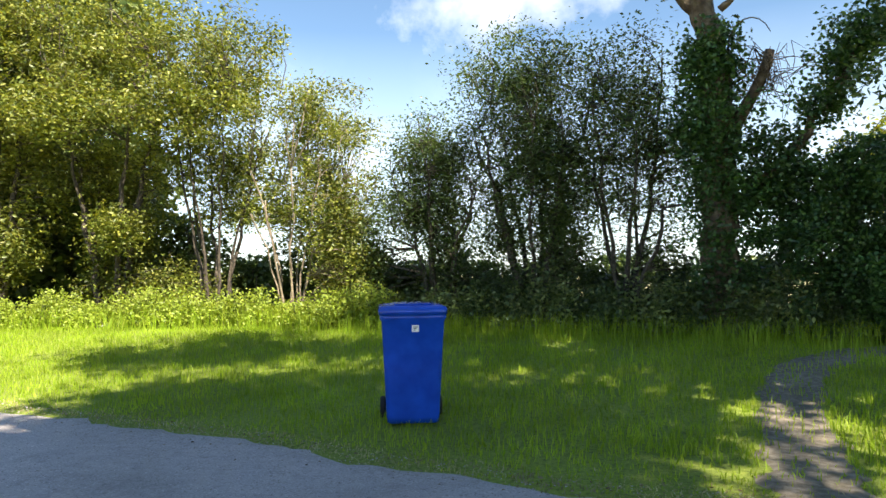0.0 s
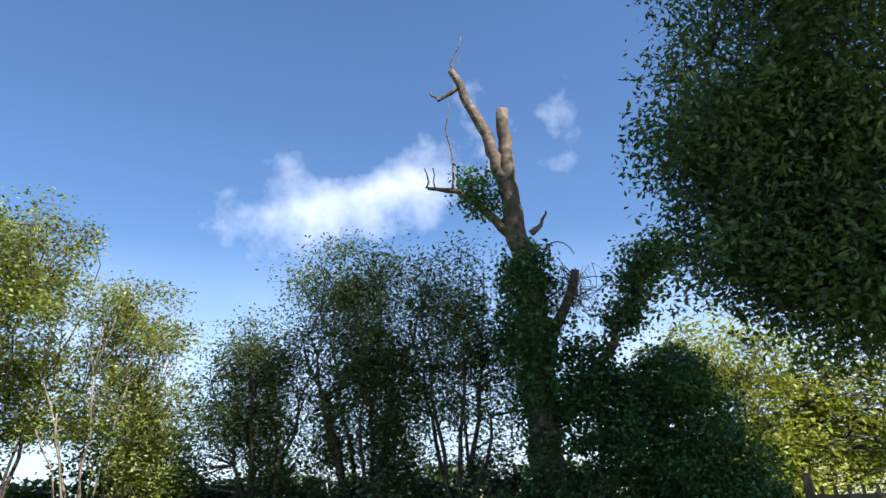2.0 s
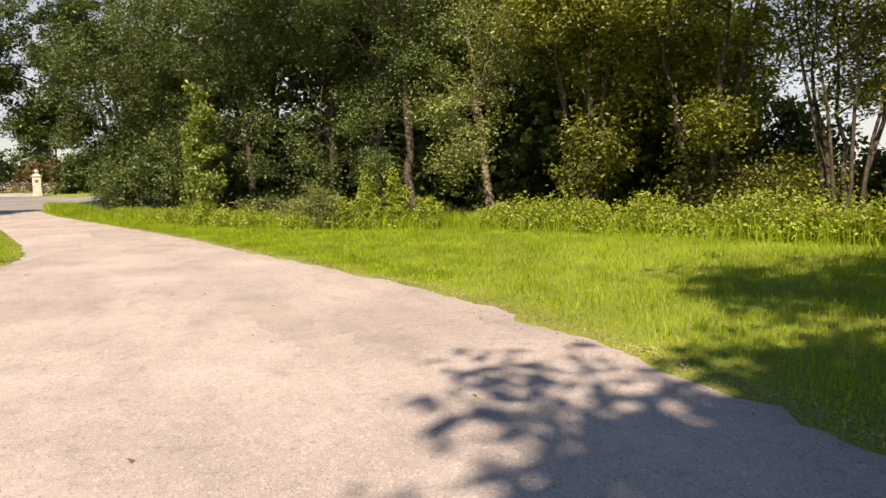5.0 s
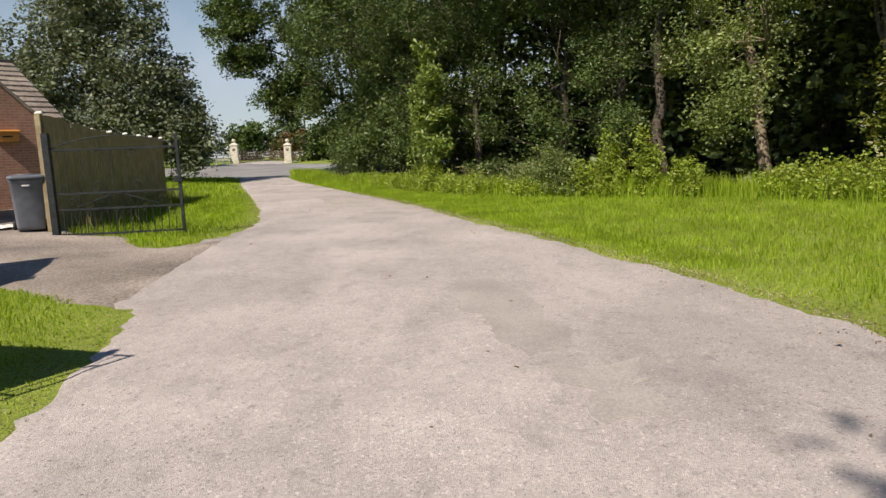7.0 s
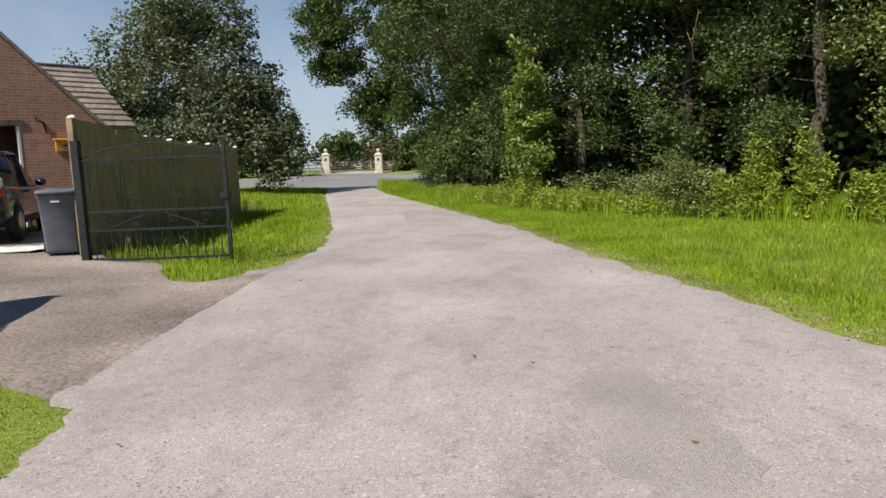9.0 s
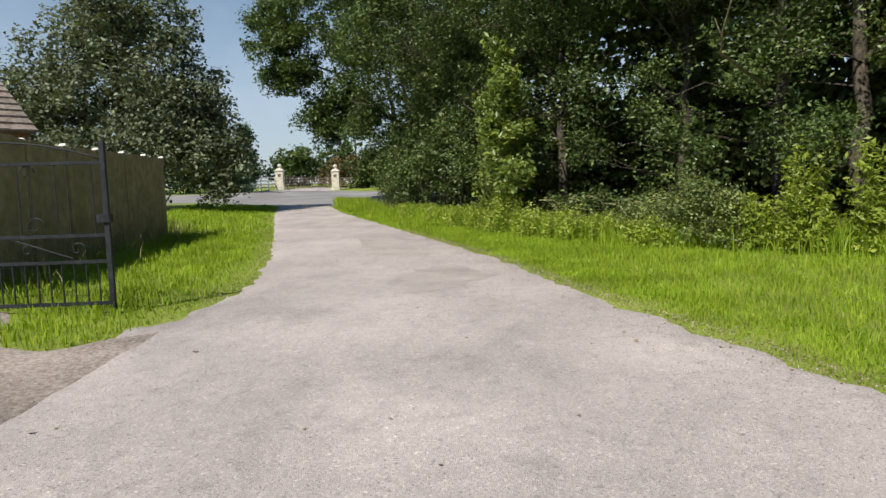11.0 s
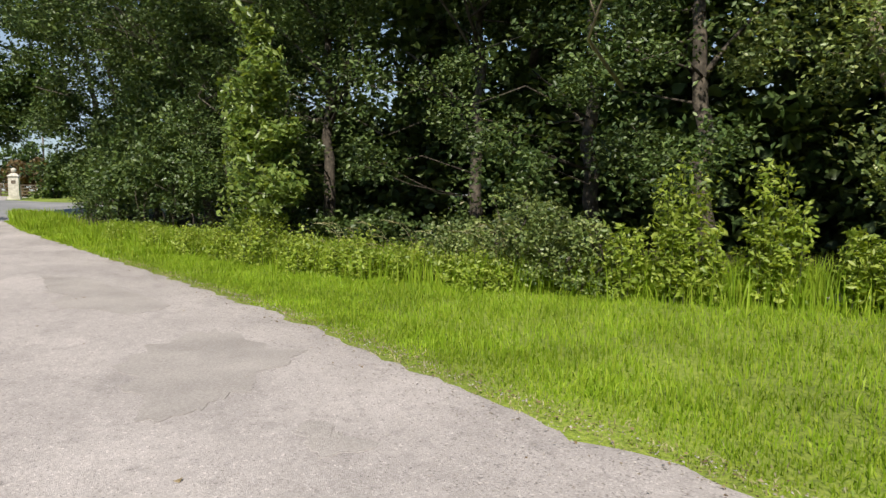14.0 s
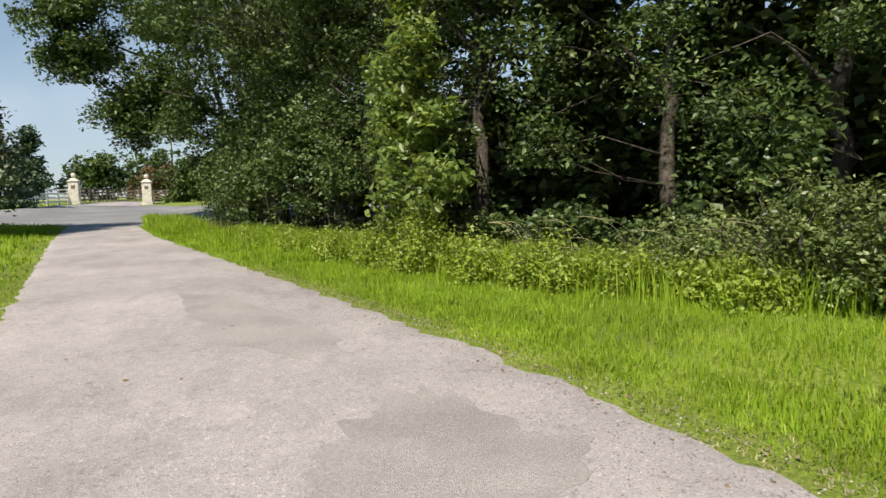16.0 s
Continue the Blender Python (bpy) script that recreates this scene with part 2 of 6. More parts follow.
def road_material():
    """Worn, pinkish-grey tarmac: fine chippings, broad stains, long wheel tracks, hairline cracks and sandy margins."""
    ma = material("worn_road", ((0.335, 0.298, 0.286), (0.405, 0.362, 0.349), (0.485, 0.438, 0.426)), 0.9, 70, 10, 0.42, 150, big=0.16, big_scale=0.45)
    nt = ma.node_tree
    n, l = nt.nodes, nt.links
    b = n["Principled BSDF"]
    src = b.inputs["Base Color"].links[0].from_socket
    tc = n.new("ShaderNodeTexCoord").outputs["Object"]
    prev = src
    for sc, lo, hi, gain, stretch in ((1.1, 0.54, 0.64, 0.87, (0.5, 1, 1)), (7.0, 0.56, 0.70, 0.86, (1, 1, 1)), (55.0, 0.60, 0.66, 0.58, (1, 1, 1)), (40.0, 0.61, 0.67, 1.38, (1, 1, 1)), (18.0, 0.64, 0.70, 0.74, (1, 1, 1)), (2.6, 0.52, 0.62, 0.93, (0.6, 1, 1)), (11.0, 0.52, 0.62, 1.08, (1, 1, 1)), (0.28, 0.46, 0.60, 1.08, (1, 1, 1)), (0.5, 0.50, 0.62, 0.93, (0.35, 1.6, 1))):
        mp = n.new("ShaderNodeMapping")
        mp.inputs["Scale"].default_value = stretch
        l.new(tc, mp.inputs[0])
        z = n.new("ShaderNodeTexNoise")
        z.inputs["Scale"].default_value, z.inputs["Detail"].default_value = sc, 5
        l.new(mp.outputs[0], z.inputs["Vector"])
        mr = n.new("ShaderNodeMapRange")
        mr.inputs["From Min"].default_value, mr.inputs["From Max"].default_value = lo, hi
        mr.inputs["To Min"].default_value, mr.inputs["To Max"].default_value = 1.0, gain
        l.new(z.outputs[0], mr.inputs[0])
        mx = n.new("ShaderNodeVectorMath")
        mx.operation = "SCALE"
        l.new(prev, mx.inputs[0])
        l.new(mr.outputs[0], mx.inputs["Scale"])
        prev = mx.outputs[0]
    vo = n.new("ShaderNodeTexVoronoi")
    vo.feature = "DISTANCE_TO_EDGE"
    vo.inputs["Scale"].default_value = 0.3
    wz = n.new("ShaderNodeTexNoise")
    wz.inputs["Scale"].default_value, wz.inputs["Detail"].default_value = 1.6, 5
    l.new(tc, wz.inputs["Vector"])
    wv = n.new("ShaderNodeVectorMath")
    wv.operation = "ADD"
    l.new(tc, wv.inputs[0])
    l.new(wz.outputs["Color"], wv.inputs[1])
    l.new(wv.outputs[0], vo.inputs["Vector"])
    mr = n.new("ShaderNodeMapRange")
    mr.inputs["From Min"].default_value, mr.inputs["From Max"].default_value = 0.0, 0.004
    mr.inputs["To Min"].default_value, mr.inputs["To Max"].default_value = 0.92, 1.0
    l.new(vo.outputs["Distance"], mr.inputs[0])
    mx = n.new("ShaderNodeVectorMath")
    mx.operation = "SCALE"
    l.new(prev, mx.inputs[0])
    l.new(mr.outputs[0], mx.inputs["Scale"])
    l.new(mx.outputs[0], b.inputs["Base Color"])
    return ma


M["road"] = road_material()
M["drive"] = material("dirty_tarmac", ((0.185, 0.145, 0.118), (0.305, 0.258, 0.228), (0.42, 0.367, 0.335)), 0.9, 28, 10, 0.8, 150, big=0.42, big_scale=0.55)
M["earth"] = material("bare_earth_track", ((0.125, 0.105, 0.07), (0.20, 0.168, 0.122), (0.29, 0.25, 0.195)), 0.95, 16, 9, 0.45, 60, big=0.2, big_scale=1)
M["soil"] = material("grassy_soil", ((0.10, 0.135, 0.018), (0.19, 0.25, 0.026), (0.27, 0.31, 0.05)), 0.95, 24, 9, 1.0, 60, big=0.25, big_scale=0.4)
# brown earth, coloured extra dark to stand for the wood's shade
M["wood_floor"] = material("shaded_woodland_floor", ((0.03, 0.024, 0.014), (0.06, 0.048, 0.028), (0.10, 0.082, 0.045)), 0.95, 12, 8, 0.8, 40, big=0.3, big_scale=0.6)
M["straw"] = material("stubble_field", ((0.26, 0.24, 0.11), (0.36, 0.33, 0.17)), 0.95, 0.6, 8, 0.3, 6, big=0.2, big_scale=0.05)


def brick_material():
    ma = material("red_brick", ((0.26, 0.135, 0.095), (0.36, 0.20, 0.145), (0.44, 0.28, 0.21)), 0.9, 6, 6, 0.3, 40, big=0.2, big_scale=0.9)
    nt = ma.node_tree
    n, l = nt.nodes, nt.links
    b = n["Principled BSDF"]
    tc = n.new("ShaderNodeTexCoord").outputs["Object"]
    sp = n.new("ShaderNodeSeparateXYZ")
    l.new(tc, sp.inputs[0])
    cb = n.new("ShaderNodeCombineXYZ")
    l.new(sp.outputs["Y"], cb.inputs[0])
    l.new(sp.outputs["Z"], cb.inputs[1])
    br = n.new("ShaderNodeTexBrick")
    br.inputs["Scale"].default_value = 1.0
    br.inputs["Brick Width"].default_value, br.inputs["Row Height"].default_value = 0.225, 0.075
    br.inputs["Mortar Size"].default_value = 0.008
    br.inputs["Color1"].default_value = (0.27, 0.125, 0.088, 1)
    br.inputs["Color2"].default_value = (0.42, 0.21, 0.15, 1)
    br.inputs["Mortar"].default_value = (0.42, 0.34, 0.28, 1)
    l.new(cb.outputs[0], br.inputs["Vector"])
    mx = n.new("ShaderNodeMix")
    mx.data_type = "RGBA"
    mx.inputs["Factor"].default_value = 0.6
    l.new(b.inputs["Base Color"].links[0].from_socket, mx.inputs["A"])
    l.new(br.outputs["Color"], mx.inputs["B"])
    l.new(mx.outputs["Result"], b.inputs["Base Color"])
    return ma


M["brick"] = brick_material()


# ---- building helpers ----
RNG = np.random.default_rng(7)


def mesh_np(name, V, F, mat):
    """A mesh from arrays: points (n, 3) and faces (m, k)."""
    me = bpy.data.meshes.new(name)
    V, F = np.ascontiguousarray(V, np.float32), np.ascontiguousarray(F, np.int32)
    me.vertices.add(len(V))
    me.vertices.foreach_set("co", V.ravel())
    me.loops.add(F.size)
    me.loops.foreach_set("vertex_index", F.ravel())
    me.polygons.add(len(F))
    me.polygons.foreach_set("loop_start", np.arange(0, F.size, F.shape[1], dtype=np.int32))
    me.update(calc_edges=True)
    me.materials.append(mat)
    return me


class Geo:
    """Points and faces that grow into one mesh."""

    def __init__(self):
        self.V, self.F = [], []

    def add(self, V, F):
        k = len(self.V)
        self.V += [tuple(v) for v in V]
        self.F += [tuple(i + k for i in f) for f in F]
        return self

    def box(self, x0, y0, z0, x1, y1, z1):
        return self.hexa([(x0, y0, z0), (x1, y0, z0), (x1, y1, z0), (x0, y1, z0)], [(x0, y0, z1), (x1, y0, z1), (x1, y1, z1), (x0, y1, z1)])

    def hexa(self, low, high):
        n = len(low)
        F = [tuple(range(n))[::-1], tuple(range(n, 2 * n))] + [(k, (k + 1) % n, n + (k + 1) % n, n + k) for k in range(n)]
        return self.add(list(low) + list(high), F)

    def tube(self, path, radii, sides=8, closed=False):
        P = [Vector(p) for p in path]
        V, F, n = [], [], len(P)
        side = None
        for k in range(n):
            way = (P[min(k + 1, n - 1)] - P[max(k - 1, 0)]) if not closed else (P[(k + 1) % n] - P[k - 1])
            way = way.normalized() if way.length > 1e-9 else Vector((0, 0, 1))
            if side is None:
                side = way.orthogonal().normalized()
            side = (side - way * side.dot(way))
            side = side.normalized() if side.length > 1e-6 else way.orthogonal().normalized()
            up = way.cross(side)
            r = radii[k] if hasattr(radii, "__len__") else radii
            for s in range(sides):
                a = 2 * math.pi * s / sides
                V.append(P[k] + (side * math.cos(a) + up * math.sin(a)) * r)
        last = n if closed else n - 1
        for k in range(last):
            for s in range(sides):
                a, b = k * sides + s, k * sides + (s + 1) % sides
                c, d = ((k + 1) % n) * sides + (s + 1) % sides, ((k + 1) % n) * sides + s
                F.append((a, b, c, d))
        if not closed:
            F.append(tuple(range(sides))[::-1])
            F.append(tuple(range((n - 1) * sides, n * sides)))
        return self.add(V, F)

    def lathe(self, profile, centre=(0, 0, 0), sides=16, axis="z"):
        V, F = [], []
        for r, h in profile:
            for s in range(sides):
                a = 2 * math.pi * s / sides
                p = (r * math.cos(a), r * math.sin(a), h)
                if axis == "x":
                    p = (p[2], p[0], p[1])
                elif axis == "y":
                    p = (p[0], p[2], p[1])
                V.append((p[0] + centre[0], p[1] + centre[1], p[2] + centre[2]))
        for k in range(len(profile) - 1):
            for s in range(sides):
                F.append((k * sides + s, k * sides + (s + 1) % sides, (k + 1) * sides + (s + 1) % sides, (k + 1) * sides + s))
        F += [tuple(range(sides))[::-1], tuple(range((len(profile) - 1) * sides, len(profile) * sides))]
        return self.add(V, F)

    def mesh(self, name, mat, bevel=0.0, smooth=False):
        me = bpy.data.meshes.new(name)
        me.from_pydata(self.V, [], self.F)
        bm = bmesh.new()
        bm.from_mesh(me)
        if bevel:
            bmesh.ops.bevel(bm, geom=list(bm.edges), offset=bevel, segments=2, affect="EDGES", clamp_overlap=True)
        bmesh.ops.recalc_face_normals(bm, faces=list(bm.faces))
        for f in bm.faces:
            f.smooth = smooth
        bm.to_mesh(me)
        bm.free()
        me.materials.append(mat)
        return me


def part(name, me, parent, label=""):
    """One mesh as a part of a thing or of another part."""
    ob = new(name, me)
    ob.parent = parent
    return tagged(ob, label=label)


def thing(name, m, label, category, group="", kind=""):
    ob = new(name)
    ob.empty_display_size = 0.1
    ob.matrix_world = m
    return tagged(ob, label, category, group, kind)


def unit(a):
    return a / np.maximum(np.linalg.norm(a, axis=1, keepdims=True), 1e-9)


def leaves(C, length, wide=0.5, flat=0.5, droop=0.0):
    """Folded two-sided leaves at the points C: each a keel of two triangles."""
    n = len(C)
    d = RNG.normal(size=(n, 3)).astype(np.float32)
    d[:, 2] = d[:, 2] * 0.6 - droop
    d = unit(d)
    up = RNG.normal(size=(n, 3)).astype(np.float32) * (1 - flat)
    up[:, 2] += flat + 0.2
    side = unit(np.cross(d, up))
    nor = np.cross(side, d)
    s = (length * RNG.uniform(0.6, 1.3, (n, 1))).astype(np.float32)
    w = s * wide * 0.5
    V = np.empty((n, 4, 3), np.float32)
    V[:, 0] = C - d * s * 0.5
    V[:, 1] = C - side * w + nor * w * 0.45
    V[:, 2] = C + d * s * 0.5
    V[:, 3] = C + side * w + nor * w * 0.45
    k = (np.arange(n) * 4)[:, None]
    F = np.concatenate([k + [0, 1, 2], k + [0, 2, 3]], 1).reshape(-1, 3)
    return V.reshape(-1, 3), F


def lobe_clumps(lobes, per, shell=0.55):
    """Centres of leaf clumps in ellipsoid lobes (x, y, z, rx, ry, rz, share), more towards the outside."""
    out = []
    for x, y, z, rx, ry, rz, share in lobes:
        n = max(3, int(per * share))
        d = unit(RNG.normal(size=(n, 3)))
        r = RNG.uniform(0, 1, (n, 1)) ** shell
        wob = 1 + 0.22 * np.sin(d[:, :1] * 5 + x) * np.cos(d[:, 1:2] * 4 + d[:, 2:] * 5 + y)
        out.append(np.array([x, y, z]) + d * r * wob * np.array([rx, ry, rz]))
    return np.concatenate(out)


def limbs_mesh(stems, tips, mat, twig=0.012, reach=2.2, sides=7, sprays=0):
    """Stems (paths with end radii) and thin twigs from the nearest stem point to each clump."""
    g = Geo()
    nodes = []
    for path, r0, r1 in stems:
        P = [Vector(p) for p in path]
        fine = []
        for a, b in zip(P[:-1], P[1:]):
            m = max(2, int((b - a).length / 0.45))
            for k in range(m):
                q = a.lerp(b, k / m)
                fine.append(q + Vector((RNG.normal(), RNG.normal(), 0)) * min(0.06, 0.018 + r0 * 0.35))
        fine.append(P[-1])
        fine[0] = P[0]
        n = len(fine)
        rad = [(r0 + (r1 - r0) * (k / (n - 1)) ** 0.8) * (1.25 if k == 0 else 1) for k in range(n)]
        g.tube(fine, rad, sides if r0 > 0.05 else 5)
        nodes += [(q, r) for q, r in zip(fine, rad)]
    N = np.array([tuple(q) for q, _ in nodes])
    for c in tips:
        d = np.linalg.norm(N - c, axis=1) + np.maximum(0, N[:, 2] - c[2]) * 1.5
        k = int(np.argmin(d))
        a, b = Vector(N[k]), Vector(c)
        if (b - a).length > reach * 2.5 or (b - a).length < 0.1:
            continue
        mid = a.lerp(b, 0.5) + Vector(RNG.normal(size=3)) * 0.12 * (b - a).length + Vector((0, 0, 0.06))
        g.tube([a, mid, b], [min(twig * 2.2, nodes[k][1] * 0.7), twig, twig * 0.35], 4)
        for _ in range(sprays):
            way = Vector(RNG.normal(size=3))
            way.z = way.z * 0.6 + 0.25
            way = way.normalized() * RNG.uniform(0.35, 0.75)
            g.tube([b - way * 0.35, b + way * 0.3 + Vector(RNG.normal(size=3)) * 0.05, b + way], [twig * 0.6, twig * 0.42, twig * 0.2], 3)
    return g.mesh("trunk", mat, smooth=True)


def crown_points(clumps, per_clump, spread, floor=0.05):
    n = len(clumps)
    C = np.repeat(clumps, per_clump, axis=0)
    size = np.repeat(RNG.uniform(0.6, 1.35, (n, 1)), per_clump, axis=0)
    off = np.clip(RNG.normal(size=C.shape), -1.6, 1.6) * spread * size
    off[:, 2] *= 0.7
    C = C + off
    C[:, 2] = np.maximum(C[:, 2], floor + RNG.uniform(0, 0.25, len(C)))
    return C


def plant(name, at, label, category, stems, lobes, clumps, per_clump, leaf, bark, spread=0.3, size=0.09, wide=0.5, shell=0.55,
          group="", twigs=0.7, droop=0.0, flat=0.45, twig=0.012, dense=1.0, grow=1.5, tight=0.82, gather=1.0, sprays=0):
    """A tree or shrub: stems with limbs, and a crown of separate leaves in clumps on twigs."""
    x, y = at
    clumps, per_clump, size, spread = int(clumps * dense / gather), int(per_clump * gather), size * grow, spread * tight
    ob = thing(name, pose(x, y, ground_z(x, y) - 0.03), label, category, group)
    C = lobe_clumps(lobes, clumps, shell)
    C[:, 2] = np.maximum(C[:, 2], 0.15)
    part("trunk", limbs_mesh(stems, C[RNG.uniform(size=len(C)) < twigs], M[bark], twig, sprays=sprays), ob)
    V, F = leaves(crown_points(C, per_clump, spread), size, wide, flat, droop)
    tagged(part("crown", mesh_np("crown", V, F, M[leaf]), ob), kind="stuff")
    return ob


# ---- the lie of the land ----
NX = [-60, -51, -43, -32, -29, -24, -20.5, -18, -15.6, -13, -11, -9, -7, -4.5, -2.7, -1.7, 0, 1.3, 4, 14]
NY = [-6.6, -4.4, -2.8, 0.0, 0.8, 2.1, 2.85, 3.3, 3.9, 4.4, 4.8, 5.0, 5.05, 4.95, 4.85, 4.6, 4.4, 4.55, 4.3, 3.5]
# the foot of the hedge and of the wood
HX = [-50, -44, -38, -30.5, -26.5, -23, -20.8, -17, -12.8, -8.6, -4, -1, 3.5]
HY = [-2.6, -1.3, 0.3, 2.8, 4.3, 5.7, 7.3, 9.5, 11.2, 12.4, 12.4, 12.3, 12.0]
SX = [-60, -54, -49, -41, -32.3, -27.7, -23.2, -20, -18, -17.2, -12.6, -10.8, -9.9, -8, -4, 0, 5, 14]
SY = [-9.6, -8.3, -7.4, -5.8, -3.9, -2.9, -2.0, -1.5, -1.55, -1.8, -1.75, -1.25, -1.08, -0.95, -1.2, -2.5, -3.6, -4.5]


def road_n(x):
    return np.interp(x, NX, NY)


def road_s(x):
    return np.interp(x, SX, SY)


def ease(t):
    t = np.clip(t, 0, 1)
    return t * t * (3 - 2 * t)


def land(x, y):
    """The height of the ground: verges that rise a little from the road, and a slow climb past the junction."""
    x, y = np.asarray(x, float), np.asarray(y, float)
    n, s = y - road_n(x), road_s(x) - y
    z = 0.34 * ease((n - 0.6) / 7.0) * (1 - 0.9 * ease((n - 14) / 40))
    z = z + 0.30 * ease((s - 0.3) / 6.0) * (1 - 0.6 * ease((s - 20) / 40))
    return z + 0.8 * ease((-54 - x) / 32)


def drive_w(y):
    """The western edge of the driveway: a grass nose, then back to the gate's foot."""
    return np.interp(y, [-4.6, -3.6, -2.8, -2.3, -1.9, -1.2], [-18.0, -17.85, -16.3, -16.1, -16.6, -17.2]) - np.maximum(0, -np.asarray(y, float) - 4.6) * 2.5


def cross_w(y):
    """The far edge of the crossing road, which widens into the stone gateway."""
    return np.interp(y, [-60, -16, -13.8, -7.6, -3, 40], [-71.0, -71.4, -78.6, -78.6, -72.0, -70.0])


def cross_e(y):
    """The near edge of the crossing road, rounded into the lane."""
    return np.interp(y, [-60, -12, -8, -4.5, -2.5, 40], [-60.0, -57.5, -55.0, -51.2, -54.5, -52.0])


def in_road(x, y, edge=0.0):
    x, y = np.asarray(x, float), np.asarray(y, float)
    main = (y < road_n(x) - edge) & (y > road_s(x) + edge) & (x > -58)
    drive = (x < -12.9 - edge - 0.35 * np.sin(y * 2)) & (x > drive_w(y) + edge) & (y < -1.2) & (y > -16)
    corner = (y < -1.0) & (y > -16) & (x < -10.9 - edge - (-1.1 - y) * 0.83) & (x > drive_w(y) + edge)
    cross = (x < cross_e(y) - edge) & (x > cross_w(y) + edge)
    gateway = (x < -66) & (y > -13.2 + edge) & (y < -8.3 - edge)
    return main | drive | corner | cross | gateway


def ground_z(x, y):
    return float(land(x, y))


# ---- ground ----
def axis_steps(parts):
    out = []
    for a, b, s in parts:
        out.append(np.arange(a, b, s))
    return np.unique(np.concatenate(out))


gx = axis_steps([(-3000, -300, 450), (-300, -90, 30), (-90, -50, 1.5), (-50, 14, 0.38), (14, 40, 2), (40, 300, 40), (300, 3001, 450)])
gy = axis_steps([(-3000, -300, 450), (-300, -40, 30), (-40, -12, 2), (-12, 17, 0.38), (17, 60, 3), (60, 300, 30), (300, 3001, 450)])
GX, GY = np.meshgrid(gx, gy, indexing="ij")
GZ = land(GX, GY) - 0.05 * in_road(GX, GY, 0.45)
near = (np.abs(GX + 20) < 45) & (np.abs(GY) < 20)
GZ = GZ + near * 0.012 * ease(np.minimum(np.abs(GY - road_n(GX)), np.abs(GY - road_s(GX))) - 0.3) * np.sin(GX * 3.1 + GY * 1.7) * np.cos(GY * 2.3 - GX)
V = np.stack([GX, GY, GZ], -1).reshape(-1, 3)
a, b = len(gx), len(gy)
idx = np.arange(a * b).reshape(a, b)
F = np.stack([idx[:-1, :-1], idx[1:, :-1], idx[1:, 1:], idx[:-1, 1:]], -1).reshape(-1, 4)
me = mesh_np("ground", V, F, M["soil"])
me.materials.append(M["straw"])
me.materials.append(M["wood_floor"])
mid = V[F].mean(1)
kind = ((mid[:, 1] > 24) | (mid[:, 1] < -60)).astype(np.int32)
# ground inside the wood gets the floor with shade in its colour
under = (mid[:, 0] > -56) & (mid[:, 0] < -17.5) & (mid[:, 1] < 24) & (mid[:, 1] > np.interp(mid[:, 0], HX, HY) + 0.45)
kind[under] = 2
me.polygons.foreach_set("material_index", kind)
tagged(new("ground", me), "rough green grass verge and meadow, straw-coloured further off", "ground", kind="structure")


def strip(name, xs, low, high, lift, mat, label, cols=18, rag=0.10, along="x", crown=0.02, sink=0.035):
    """A paved sheet between two edge lines, with ragged margins that dip into the soil."""
    V = []
    xs = list(xs)
    for k, x in enumerate(xs):
        a, b = low(x), high(x)
        a += rag * (noise.noise((x * 1.7, 3.1, 0)) + 0.6 * noise.noise((x * 5.3, 1.1, 0)))
        b += rag * (noise.noise((x * 1.6, 8.7, 0)) + 0.6 * noise.noise((x * 5.1, 4.4, 0)) + 0.35 * noise.noise((x * 13.0, 2.4, 0)))
        for c in range(cols):
            t = c / (cols - 1)
            y = a + (b - a) * t
            px, py = (x, y) if along == "x" else (y, x)
            edge = min(t, 1 - t)
            dip = sink if edge == 0 and not (along == "x" and t < 0.5 and -17.0 < x < -11.2) else 0
            V.append((px, py, ground_z(px, py) + (lift(x) if callable(lift) else lift) - dip + crown * math.sin(math.pi * t)
                      + 0.006 * noise.noise((px * 0.9, py * 0.9, 2))))
    n = len(xs)
    F = [(k * cols + c, (k + 1) * cols + c, (k + 1) * cols + c + 1, k * cols + c + 1) for k in range(n - 1) for c in range(cols - 1)]
    me = mesh_np(name, np.array(V), np.array(F), mat)
    me.polygons.foreach_set("use_smooth", np.ones(len(F), bool))
    return tagged(new(name, me), label, "road", kind="structure")


strip("road", np.arange(-55.0, 13.6, 0.14), road_s, road_n, 0.018, M["road"], "worn pinkish-grey tarmac lane with gritty sandy edges", 22, 0.15, sink=0.05)
strip("driveway", np.arange(-16, -0.2, 0.22), lambda y: float(drive_w(y)), lambda y: max(-13.0, -10.95 - (-1.1 - y) * 0.83) + 0.12 * math.sin(y * 2),
      lambda y: 0.026 if y < -1.6 else 0.026 - (y + 1.6) * 0.03, M["drive"], "worn, dirty tarmac driveway entrance beside the iron gate", 16, 0.08, "y", 0.0)
strip("crossroad", np.arange(-60, 40, 1.0), lambda y: float(cross_w(y)), lambda y: float(cross_e(y)), 0.024, M["tarmac"], "grey tarmac road crossing the end of the lane", 12, 0.15, "y")
strip("gateway", np.arange(-96, -77.5, 0.8), lambda x: -13.2, lambda x: -8.4, 0.02, M["road"], "pale gravelled gateway between stone pillars", 8, 0.15)


